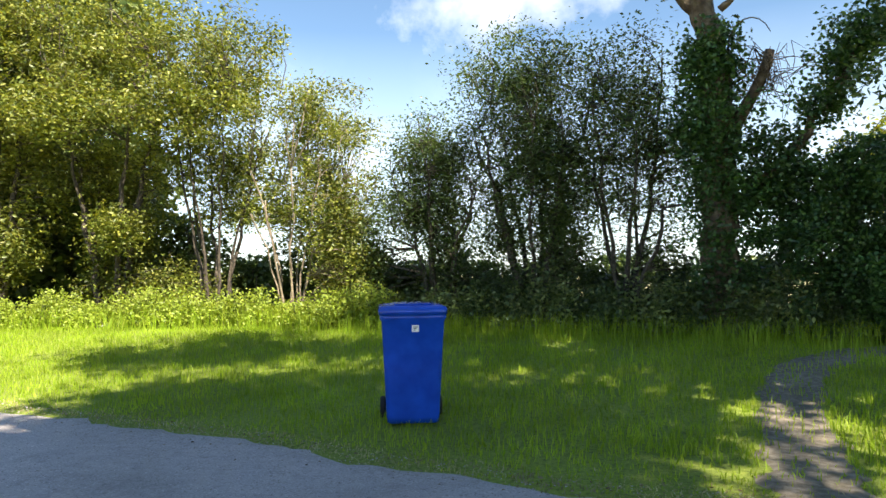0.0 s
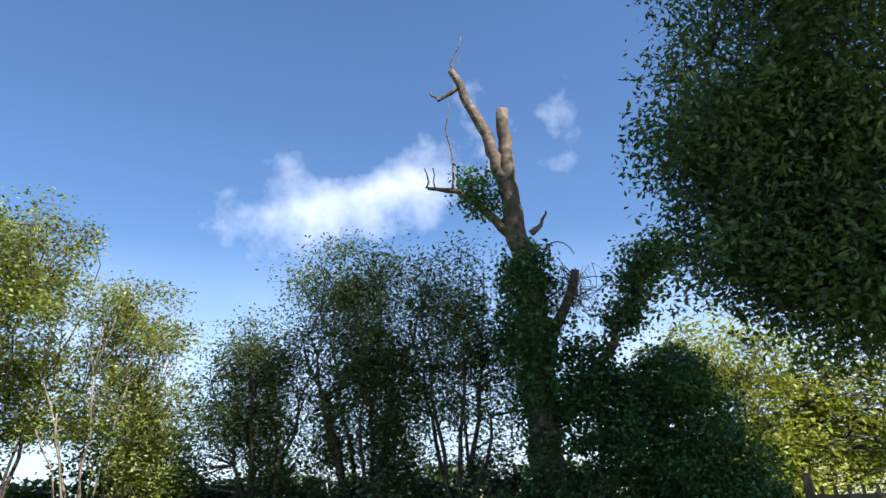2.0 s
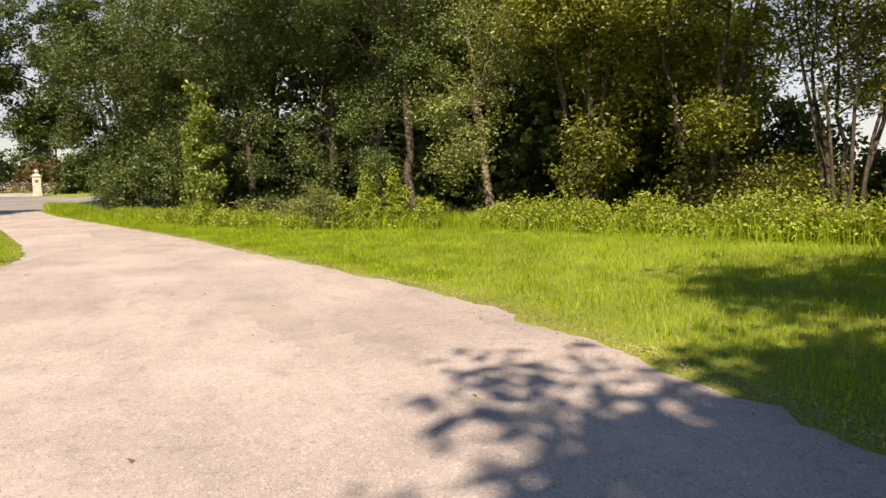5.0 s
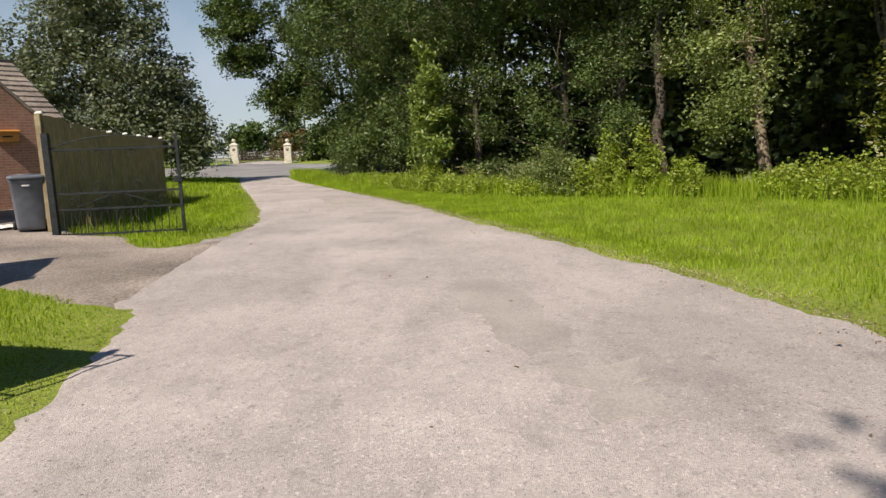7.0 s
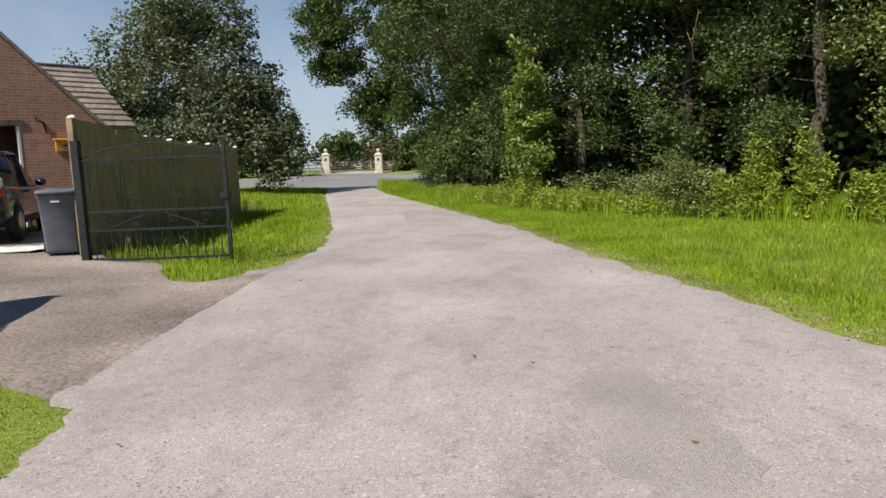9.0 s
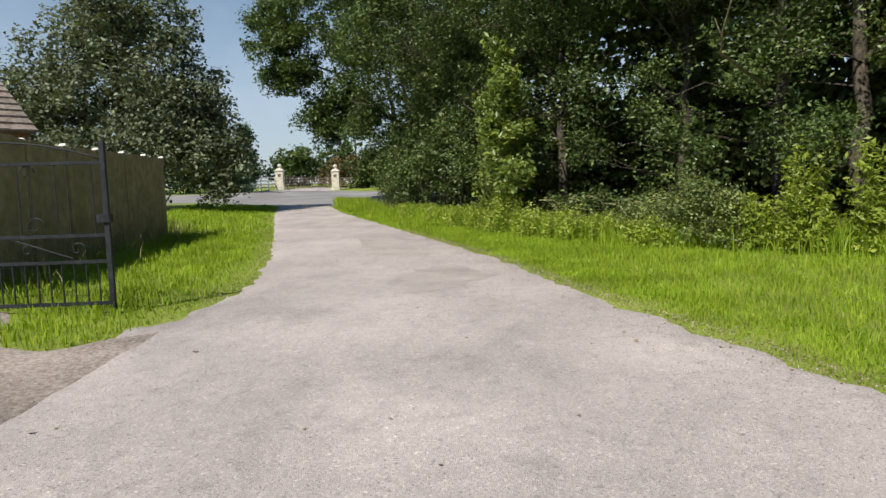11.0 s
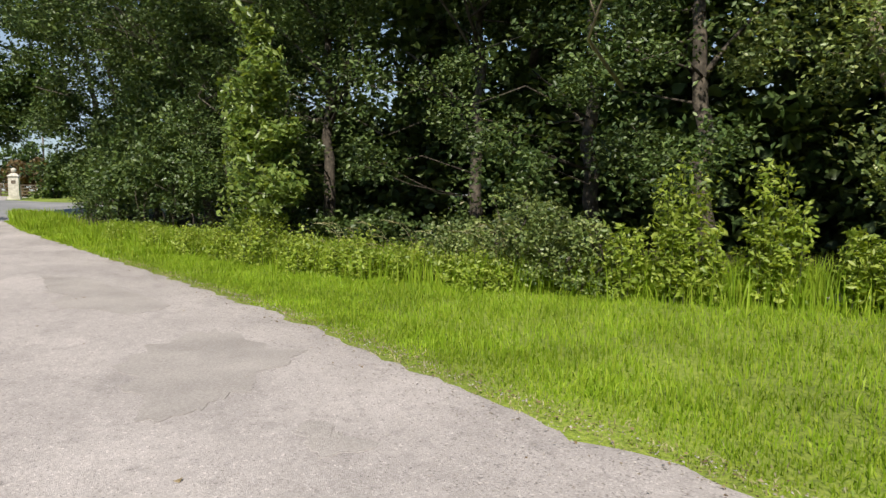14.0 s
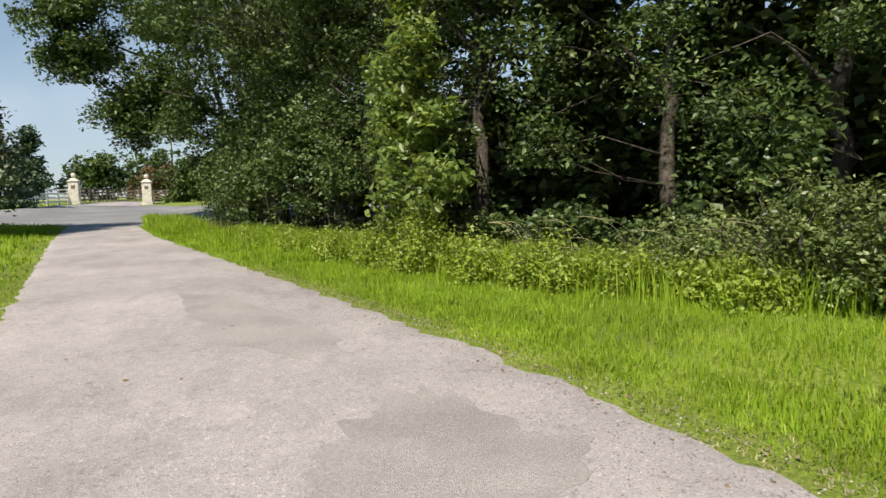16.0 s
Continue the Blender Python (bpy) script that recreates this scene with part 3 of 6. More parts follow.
def track(name, path, width, label):
    """A trodden strip of bare earth along a winding line."""
    P = [Vector((x, y, 0)) for x, y in path]
    V, F = [], []
    fine = []
    for p, q in zip(P[:-1], P[1:]):
        for k in range(8):
            fine.append(p.lerp(q, k / 8))
    cols = 7
    for k, p in enumerate(fine):
        way = (fine[min(k + 1, len(fine) - 1)] - fine[max(k - 1, 0)]).normalized()
        side = Vector((-way.y, way.x, 0))
        for c in range(cols):
            t = c / (cols - 1) * 2 - 1
            w = width * (0.5 + 0.3 * noise.noise((k * 0.55, t * 3, 5)))
            q = p + side * t * w
            V.append((q.x, q.y, ground_z(q.x, q.y) + (0.024 if abs(t) < 0.99 else -0.03) - 0.012 * (1 - t * t)))
    F = [(k * cols + c, (k + 1) * cols + c, (k + 1) * cols + c + 1, k * cols + c + 1) for k in range(len(fine) - 1) for c in range(cols - 1)]
    return tagged(new(name, mesh_np(name, np.array(V), np.array(F), M["earth"])), label, "path", kind="structure")


TRACKS = (((1.5, 4.2), (1.5, 5.6), (1.55, 7.6), (1.85, 9.4), (2.5, 10.5), (3.4, 11.2), (5.2, 11.6)), ((2.75, 4.1), (2.9, 5.6), (3.0, 7.0), (3.1, 8.3), (3.5, 9.6), (4.3, 10.6), (5.6, 11.1)))
for k, (p, w) in enumerate(zip(TRACKS, (0.78, 0.72))):
    track("path_%d" % (k + 1), p, w, "trodden bare earth wheel track through the grass")


def patch(points, label="smoother grey tarmac repair in the lane"):
    """A tarmac repair, a few millimetres proud."""
    P = [Vector((x, y, 0)) for x, y in points]
    mid = sum(P, Vector()) / len(P)
    ring = []
    for p, q in zip(P, P[1:] + P[:1]):
        for k in range(14):
            r = p.lerp(q, k / 14)
            ring.append(r + (r - mid).normalized() * 0.26 * noise.noise((r.x * 3, r.y * 3, 1)) + (r - mid).normalized() * 0.12 * noise.noise((r.x * 11, r.y * 11, 1)))
    def top(p):
        t = (p.y - float(road_s(p.x))) / float(road_n(p.x) - road_s(p.x))
        return ground_z(p.x, p.y) + 0.018 + 0.02 * math.sin(math.pi * t) + 0.006 * noise.noise((p.x * 0.9, p.y * 0.9, 2)) + 0.0035
    inner = [mid + (r - mid) * 0.55 for r in ring]
    V = [(r.x, r.y, top(r)) for r in ring] + [(mid.x, mid.y, top(mid) + 0.002)]
    n = len(ring)
    F = []
    V += [(r.x, r.y, ground_z(r.x, r.y) - 0.01) for r in ring]
    V += [(r.x, r.y, top(r) + 0.0015) for r in inner]
    o = 2 * n + 1
    F = [(k, (k + 1) % n, o + (k + 1) % n, o + k) for k in range(n)] + [(o + k, o + (k + 1) % n, n) for k in range(n)]
    me = bpy.data.meshes.new("road_patch")
    me.from_pydata(V, [], F + [(k, n + 1 + k, n + 1 + (k + 1) % n, (k + 1) % n) for k in range(n)])
    me.materials.append(M["patch"])
    return tagged(new("road_patch", me), label, "road", kind="structure")


for pts in (((-11.3, 2.05), (-11.7, 2.55), (-10.4, 2.75), (-9.7, 2.65), (-9.2, 2.8), (-8.8, 2.6), (-8.7, 2.3), (-9.6, 2.15), (-10.2, 2.0)), ((-8.45, 2.35), (-8.4, 2.95), (-7.4, 2.85), (-7.6, 2.4)),
            ((-19.2, 0.8), (-20.7, 1.0), (-21.3, 1.65), (-20.2, 2.1), (-19.5, 2.1), (-18.8, 1.45), (-18.4, 1.2), (-18.5, 0.9)), ((-26.8, -0.5), (-26.4, 0.2), (-23.0, 1.3), (-22.3, 0.85), (-23.2, 0.05)),
            ((-17.9, 1.75), (-17.95, 2.0), (-17.6, 2.05), (-17.5, 1.8))):
    patch(pts)


# ---- trees and shrubs along the lane ----
def fan(x, y, top, lean=0.5, n=5, r=0.06, z0=0.0, seed=1, spread=1.0):
    """Several stems that rise from one foot and lean apart."""
    rng = random.Random(seed)
    out = []
    for k in range(n):
        a = 2 * math.pi * (k + rng.random() * 0.6) / n
        dx, dy = math.cos(a) * lean * spread, math.sin(a) * lean * 0.7
        h = top * rng.uniform(0.7, 1.0)
        out.append(([(x + dx * 0.15, y + dy * 0.15, z0), (x + dx * 0.4, y + dy * 0.4, h * 0.35), (x + dx * 0.7, y + dy * 0.7, h * 0.68), (x + dx * rng.uniform(0.8, 1.5), y + dy, h)],
                    r * rng.uniform(0.7, 1.2), 0.015))
    return out


HAW = "twiggy shaded hawthorn shrub with bare stems in the hedgerow"
FINE = dict(group="hedgerow shrubs", gather=1.2, tight=1.0, grow=1.0, sprays=2, twigs=0.9, twig=0.011)
# shaded shrubs behind the blue bin, their shade put into darker leaves
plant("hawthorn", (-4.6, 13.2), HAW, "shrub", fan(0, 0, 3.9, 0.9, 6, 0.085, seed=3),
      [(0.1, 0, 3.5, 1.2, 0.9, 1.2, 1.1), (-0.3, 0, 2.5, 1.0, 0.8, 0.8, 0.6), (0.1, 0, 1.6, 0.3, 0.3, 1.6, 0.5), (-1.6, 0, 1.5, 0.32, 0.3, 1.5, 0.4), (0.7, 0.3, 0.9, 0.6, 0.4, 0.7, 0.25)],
      105, 92, "leaf_haw_shade", "bark", 0.30, 0.08, **FINE)
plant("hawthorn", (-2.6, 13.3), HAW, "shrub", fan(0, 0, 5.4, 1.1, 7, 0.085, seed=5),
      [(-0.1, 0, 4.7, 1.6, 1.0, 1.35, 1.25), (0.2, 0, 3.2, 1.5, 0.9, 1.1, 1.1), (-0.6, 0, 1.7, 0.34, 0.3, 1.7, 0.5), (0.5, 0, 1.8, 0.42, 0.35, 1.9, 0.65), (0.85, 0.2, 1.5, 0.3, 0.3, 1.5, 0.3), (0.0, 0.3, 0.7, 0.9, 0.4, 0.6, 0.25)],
      118, 94, "leaf_haw_shade", "bark", 0.32, 0.08, **FINE)
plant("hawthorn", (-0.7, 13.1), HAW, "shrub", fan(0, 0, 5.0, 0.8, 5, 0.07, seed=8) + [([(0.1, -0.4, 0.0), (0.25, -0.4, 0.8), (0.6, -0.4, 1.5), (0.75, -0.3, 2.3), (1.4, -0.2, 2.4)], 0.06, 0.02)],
      [(0.1, 0, 4.4, 1.15, 0.8, 1.3, 1.0), (-0.1, 0, 2.9, 1.1, 0.7, 0.9, 0.75), (1.0, 0.1, 3.1, 0.6, 0.5, 1.2, 0.35), (0.5, 0.3, 1.2, 1.0, 0.5, 0.8, 0.4)], 105, 84, "leaf_haw_shade", "bark", 0.30, 0.078, **FINE)
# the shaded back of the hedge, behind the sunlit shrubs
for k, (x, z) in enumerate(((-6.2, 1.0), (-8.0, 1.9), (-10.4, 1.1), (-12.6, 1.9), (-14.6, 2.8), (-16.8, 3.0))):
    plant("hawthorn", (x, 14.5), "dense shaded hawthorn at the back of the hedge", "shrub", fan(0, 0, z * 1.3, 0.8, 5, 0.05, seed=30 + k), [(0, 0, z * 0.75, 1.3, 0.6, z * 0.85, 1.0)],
          64, 60, "leaf_haw_shade", "bark", 0.32, 0.13, 0.6, group="hedgerow shrubs", grow=1.2, sprays=2)
# sunlit shrubs, their sunlight put into paler, yellower leaves
ELD = "sunlit hedgerow shrub with bare stems and yellow-green leaves"
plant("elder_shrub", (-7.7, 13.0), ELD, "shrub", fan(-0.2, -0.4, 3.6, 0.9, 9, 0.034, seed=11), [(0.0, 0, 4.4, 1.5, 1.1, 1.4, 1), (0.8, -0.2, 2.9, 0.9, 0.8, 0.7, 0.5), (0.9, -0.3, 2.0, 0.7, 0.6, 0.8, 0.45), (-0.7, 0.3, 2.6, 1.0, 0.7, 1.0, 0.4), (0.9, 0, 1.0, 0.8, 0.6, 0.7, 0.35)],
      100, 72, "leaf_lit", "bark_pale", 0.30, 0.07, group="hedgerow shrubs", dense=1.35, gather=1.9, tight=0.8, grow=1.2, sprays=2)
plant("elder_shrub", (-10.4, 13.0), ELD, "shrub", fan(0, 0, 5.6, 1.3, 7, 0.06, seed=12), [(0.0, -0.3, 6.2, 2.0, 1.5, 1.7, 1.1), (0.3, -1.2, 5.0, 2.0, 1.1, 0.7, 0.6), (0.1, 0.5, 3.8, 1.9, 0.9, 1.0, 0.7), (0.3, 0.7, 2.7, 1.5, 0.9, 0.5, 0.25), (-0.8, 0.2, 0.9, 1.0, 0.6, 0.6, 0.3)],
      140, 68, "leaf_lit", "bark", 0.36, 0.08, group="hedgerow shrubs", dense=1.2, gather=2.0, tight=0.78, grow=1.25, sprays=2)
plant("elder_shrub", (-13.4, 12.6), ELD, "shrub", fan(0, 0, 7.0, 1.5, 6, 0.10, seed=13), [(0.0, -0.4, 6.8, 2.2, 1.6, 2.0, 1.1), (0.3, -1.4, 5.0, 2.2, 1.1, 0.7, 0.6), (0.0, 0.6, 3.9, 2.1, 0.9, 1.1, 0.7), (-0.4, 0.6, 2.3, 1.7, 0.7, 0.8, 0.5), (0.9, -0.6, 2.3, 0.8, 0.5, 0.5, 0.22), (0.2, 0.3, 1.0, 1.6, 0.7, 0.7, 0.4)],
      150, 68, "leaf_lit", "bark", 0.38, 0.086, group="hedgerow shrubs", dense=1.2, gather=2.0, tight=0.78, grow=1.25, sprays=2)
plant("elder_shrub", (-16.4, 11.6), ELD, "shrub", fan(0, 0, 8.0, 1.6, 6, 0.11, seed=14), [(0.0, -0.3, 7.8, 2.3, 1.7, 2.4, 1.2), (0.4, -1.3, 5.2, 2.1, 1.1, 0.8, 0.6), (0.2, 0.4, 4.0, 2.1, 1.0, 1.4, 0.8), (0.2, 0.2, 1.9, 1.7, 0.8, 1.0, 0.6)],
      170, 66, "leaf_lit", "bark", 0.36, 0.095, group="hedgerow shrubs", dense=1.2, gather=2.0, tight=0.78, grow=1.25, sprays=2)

# the wood beside the lane: tall trees with high crowns over a dark, open inside
WOOD = "tall leafy woodland tree with dense dark crown beside the lane"
WOOD_AT = ((-19.2, 10.4), (-21.8, 8.9), (-24.6, 8.9), (-27.4, 7.9), (-30.4, 5.3), (-33.5, 4.1), (-36.8, 3.1), (-40.2, 2.2), (-43.6, 1.8), (-46.6, 1.2))
for k, (x, y) in enumerate(WOOD_AT):
    rng = random.Random(40 + k)
    h = rng.uniform(10.5, 13.5) - (2.0 if k == 0 else 0)
    stem = [([(0, 0, 0), (-0.15 if k else -0.5, 0, 1.6), (-0.3 if k else -1.2, 0.1, 3.6), (-0.2 if k else -1.9, 0.2, h * 0.75)], 0.17 if k else 0.15, 0.04)]
    for q in range(6):
        a = rng.uniform(0, 6.28)
        z = rng.uniform(2.2, h * 0.6)
        stem.append(([(-0.2, 0.05, z), (-0.2 + math.cos(a) * 1.0, math.sin(a) * 0.8, z + 0.9), (-0.2 + math.cos(a) * 2.0, math.sin(a) * 1.5, z + 1.5)], 0.05, 0.015))
    far = k > 5
    lobes = [(0, 0.2, h * 0.72, 2.5, 2.3, h * 0.26, 2.1 if 0 < k < 5 else 1.3), (0.4, -0.1, h * 0.46, 2.3, 1.4, 1.7, 0.85), (-0.8, -1.3, 3.3, 1.7, 0.8, 1.1, 0.42), (0.7, -1.4, 1.8, 1.6, 0.7, 0.9, 0.32)]
    if k in (2, 3):
        lobes = lobes[:1] + [(0.4, 0.2, h * 0.46, 2.3, 1.2, 1.5, 0.2), (-0.8, -2.6, 3.3, 1.7, 0.7, 1.1, 0.16), (0.7, -2.8, 1.8, 1.6, 0.6, 0.9, 0.14), (0.2, -3.8, 8.0, 2.2, 1.4, 1.4, 0.6)]
    if far:
        lobes += [(0, -0.9, 2.8, 1.7, 1.2, 2.0, 0.42), (0.8, -3.4, 7.7, 2.2, 1.8, 1.5, 0.55)]
    elif k:
        lobes += [(0.6, -2.6, 8.2, 2.2, 1.8, 1.5, 1.0 if k in (2, 3) else 0.5), (-0.6, -2.0, 6.4, 1.7, 1.2, 0.9, 0.22)]
        stem.append(([(-0.2, 0.1, 5.0), (0.2, -1.4, 6.8), (0.5, -3.0, 8.4)], 0.07, 0.02))
    # the first tree's sunlight is put into its colour: the paler bramble leaf
    plant("woodland_tree", (x, y), WOOD, "tree", stem, lobes, 128, 36 if far else 48 if k > 2 else 74, "leaf_wood" if k else "leaf_bramble", "bark" if k else "bark_pale", 0.40, 0.125 if far else 0.08 if k > 2 else 0.062, group="woodland trees", twigs=0.35, gather=2.6, tight=0.7)
# deeper in the wood
for k in range(9):
    x = -17.5 - 3.9 * k
    y = float(np.interp(x, [-50, -17], [3.2, 14.6]))
    plant("woodland_tree", (x, y), "dense shaded woodland tree deeper in the wood", "tree", [([(0, 0, 0), (0.2, 0, 4), (0, 0, 8)], 0.2, 0.06)],
          [(0, 0, 2.2, 2.7, 1.2, 2.6, 1.15), (0, 0, 7.4, 2.8, 2.0, 3.6, 0.95)], 100, 36, "leaf_wood", "bark", 0.55, 0.23, wide=0.7, group="woodland trees", twigs=0.05)
for k in range(5):
    x = -21.0 - 4.6 * k
    plant("woodland_tree", (x, float(np.interp(x, [-50, -17], [9.0, 20.0]))), "dense shaded woodland tree deeper in the wood", "tree", [([(0, 0, 0), (0.2, 0, 4), (0, 0, 9)], 0.2, 0.06)],
          [(0, -1.6, 1.1, 2.6, 0.8, 1.3, 0.35), (0, 0, 4.4, 3.2, 1.3, 3.8, 0.8), (0, 0, 10.0, 3.2, 1.8, 3.6, 0.9)], 90, 26, "leaf_wood", "bark", 0.6, 0.36, wide=0.8, group="woodland trees", twigs=0.05)
# the dense end of the row, with boughs overhanging the lane
plant("woodland_tree", (-49.0, 0.4), "tall woodland tree with low boughs at the lane's end", "tree", [([(0, 0, 0), (0, 0, 4), (-0.4, -0.6, 9)], 0.2, 0.05), ([(0, 0, 4.0), (-0.6, -2.0, 5.6), (-1.2, -3.4, 6.0)], 0.08, 0.02)],
      [(0, -0.4, 2.4, 1.8, 1.7, 2.6, 1.0), (0, 0, 7.5, 3.0, 2.8, 3.4, 1.3), (0.2, -2.2, 4.8, 1.5, 1.5, 1.6, 0.4)], 140, 52, "leaf_wood", "bark", 0.42, 0.13, group="woodland trees", twigs=0.3, gather=2.0)
plant("woodland_tree", (-53.5, -0.2), "tall spreading tree whose crown overhangs the lane's end", "tree",
      [([(0, 0, 0), (0, -0.4, 5), (0, -1.4, 12)], 0.24, 0.05), ([(0, -0.4, 5), (0.4, -4.0, 8), (0.6, -8.6, 10)], 0.12, 0.02), ([(0, -0.3, 3), (0.2, -2.4, 5), (0.3, -4.6, 6.6)], 0.09, 0.02)],
      [(0, -3.2, 6.4, 2.2, 2.5, 2.6, 0.85), (0.4, -6.3, 10.4, 2.8, 2.9, 2.9, 0.75), (0.6, -7.8, 10.8, 2.0, 2.1, 2.0, 0.35), (0, -7.0, 7.9, 1.8, 1.9, 1.2, 0.42), (0, -4.9, 5.0, 1.6, 1.5, 1.2, 0.35), (0.6, -2.2, 12.0, 3.2, 3.4, 4.0, 1.1), (0, 0.6, 2.4, 2.0, 1.6, 2.4, 0.8)],
      190, 62, "leaf_far", "bark", 0.46, 0.16, group="woodland trees", twigs=0.25, gather=2.2)
plant("garden_shrub", (-83.5, -5.2), "dark shrub beside the stone gate pillar", "shrub", fan(0, 0, 2.4, 1.2, 5, 0.06, seed=77), [(0, 0, 1.7, 1.6, 2.2, 1.9, 1.0), (0.5, 1.8, 2.6, 1.5, 2.0, 2.2, 0.8)],
      90, 40, "leaf_wood", "bark", 0.4, 0.26, 0.6, group="garden shrubs", twigs=0.05)

# the pale young tree that catches the light, and the bright bush at its foot
plant("young_ash", (-28.7, 3.35), "slender young tree with bright yellow-green sunlit leaves", "tree", [([(0, 0, 0), (0.05, 0, 2), (-0.05, 0, 4.9)], 0.045, 0.012)],
      [(0, 0, 4.6, 0.25, 0.25, 0.6, 0.14), (0.1, -0.05, 3.6, 0.7, 0.5, 0.7, 0.4), (-0.2, 0, 2.4, 1.15, 0.7, 0.7, 0.6), (0.3, 0, 1.4, 1.35, 0.7, 0.7, 0.5)], 66, 60, "leaf_lime", "bark", 0.24, 0.11, 0.5, droop=0.3, gather=1.9, sprays=2)

# the dead tree with its coat of ivy
TX, TY = 0.95, 12.6
dead = thing("dead_tree", pose(TX, TY, ground_z(TX, TY) - 0.05), "dead forked tree trunk, broken off, wrapped in dark ivy", "tree")
g = Geo()
Z0 = ground_z(TX, TY)


def wobble(path, r, sides=12):
    """A gnarled limb along a path with radii."""
    fine, rad = [], []
    for (p, q), (ra, rb) in zip(zip(path[:-1], path[1:]), zip(r[:-1], r[1:])):
        p, q = Vector(p), Vector(q)
        m = max(3, int((q - p).length / 0.22))
        for k in range(m):
            s = k / m
            fine.append(p.lerp(q, s) + Vector(RNG.normal(size=3)) * 0.022)
            rad.append((ra + (rb - ra) * s) * RNG.uniform(0.92, 1.08))
    fine.append(Vector(path[-1]))
    rad.append(r[-1])
    return fine, rad, sides


for path, r in ((((0, 0, 0), (-0.02, 0, 2.4), (0.02, 0, 4.6), (-0.22, 0, 5.9), (-0.28, 0.02, 7.2), (-0.27, 0.05, 8.6)), (0.36, 0.29, 0.24, 0.21, 0.16, 0.13)),
                (((-0.24, 0, 6.3), (-0.40, 0.02, 7.0), (-0.66, 0.05, 8.1), (-1.05, 0.1, 9.1), (-1.32, 0.1, 9.75)), (0.16, 0.14, 0.12, 0.10, 0.075)),
                (((-0.28, 0, 5.75), (-0.75, -0.1, 6.25), (-1.3, -0.15, 6.75), (-1.9, -0.2, 6.85)), (0.11, 0.085, 0.06, 0.035)),
                (((-1.9, -0.2, 6.85), (-1.95, -0.2, 7.3)), (0.022, 0.012)), (((-1.75, -0.2, 6.85), (-1.78, -0.2, 7.3)), (0.02, 0.01)),
                (((-1.4, -0.15, 6.75), (-1.38, -0.1, 7.6), (-1.46, -0.1, 8.2), (-1.4, 0, 8.9)), (0.026, 0.02, 0.014, 0.008)),
                (((-1.2, 0.1, 9.3), (-1.62, 0.1, 9.05), (-1.8, 0.1, 9.25)), (0.05, 0.035, 0.02)),
                (((-1.32, 0.1, 9.75), (-1.22, 0.1, 10.2), (-1.05, 0.1, 10.6)), (0.022, 0.014, 0.006)), (((-1.3, 0.1, 9.7), (-1.12, 0.1, 10.0), (-1.1, 0.1, 10.3)), (0.016, 0.01, 0.005)),
                (((0.1, 0, 5.7), (0.3, 0, 5.95), (0.42, 0, 6.2)), (0.07, 0.04, 0.015)),
                (((0.1, 0, 3.4), (0.6, -0.1, 4.2), (0.85, -0.1, 4.9)), (0.11, 0.10, 0.08)),
                (((0.2, 0, 2.2), (1.2, -0.1, 3.2), (1.9, -0.1, 4.3), (2.3, 0, 5.1)), (0.10, 0.08, 0.06, 0.03))):
    g.tube(*wobble(path, r))
part("trunk", g.mesh("trunk", M["deadwood"], smooth=True), dead)
g = Geo()
for k in range(70):
    p = Vector((0.62 + RNG.uniform(-0.15, 0.3), -0.1, 4.2 + RNG.uniform(0, 0.6)))
    a = RNG.uniform(-0.7, 3.6)
    q = p + Vector((math.cos(a) * 0.3, RNG.normal() * 0.14, math.sin(a) * 0.32))
    r = q + Vector((RNG.normal() * 0.22 + 0.08, RNG.normal() * 0.14, RNG.normal() * 0.25))
    g.tube([p, q, r, r + Vector((RNG.normal() * 0.12 + 0.08, 0, -RNG.uniform(0.0, 0.4)))], [0.011, 0.008, 0.006, 0.003], 4)
g.tube([(0.55 - 0.36 * math.cos(0.33 * q), -0.1, 4.95 + 0.55 * math.sin(0.33 * q)) for q in range(9)], [0.02 - 0.0015 * q for q in range(9)], 5)
part("twig_tangle", g.mesh("twig_tangle", M["deadwood"]), dead, "tangle of bare broken twigs")
C = lobe_clumps([(0.0, -0.15, 1.3, 0.42, 0.42, 1.5, 0.35), (0.0, -0.15, 3.4, 0.42, 0.40, 1.5, 0.75), (-0.05, -0.1, 4.9, 0.36, 0.36, 0.5, 0.45), (0.9, -0.1, 3.3, 0.5, 0.4, 0.6, 0.14), (0.9, -0.1, 2.2, 0.7, 0.5, 0.9, 0.6), (1.6, -0.1, 3.9, 0.35, 0.35, 0.5, 0.16),
                 (2.0, 0, 4.6, 0.32, 0.3, 0.4, 0.2), (2.35, 0, 5.1, 0.42, 0.35, 0.3, 0.22), (-0.4, 0, 3.9, 0.4, 0.4, 0.9, 0.2), (-0.9, -0.1, 6.45, 0.4, 0.25, 0.2, 0.09), (-0.95, -0.1, 6.9, 0.3, 0.2, 0.3, 0.06)], 100, 0.45)
V, F = leaves(crown_points(C, 88, 0.21), 0.085, 0.75, 0.3)
part("ivy", mesh_np("ivy", V, F, M["leaf_ivy"]), dead, "dark glossy ivy")

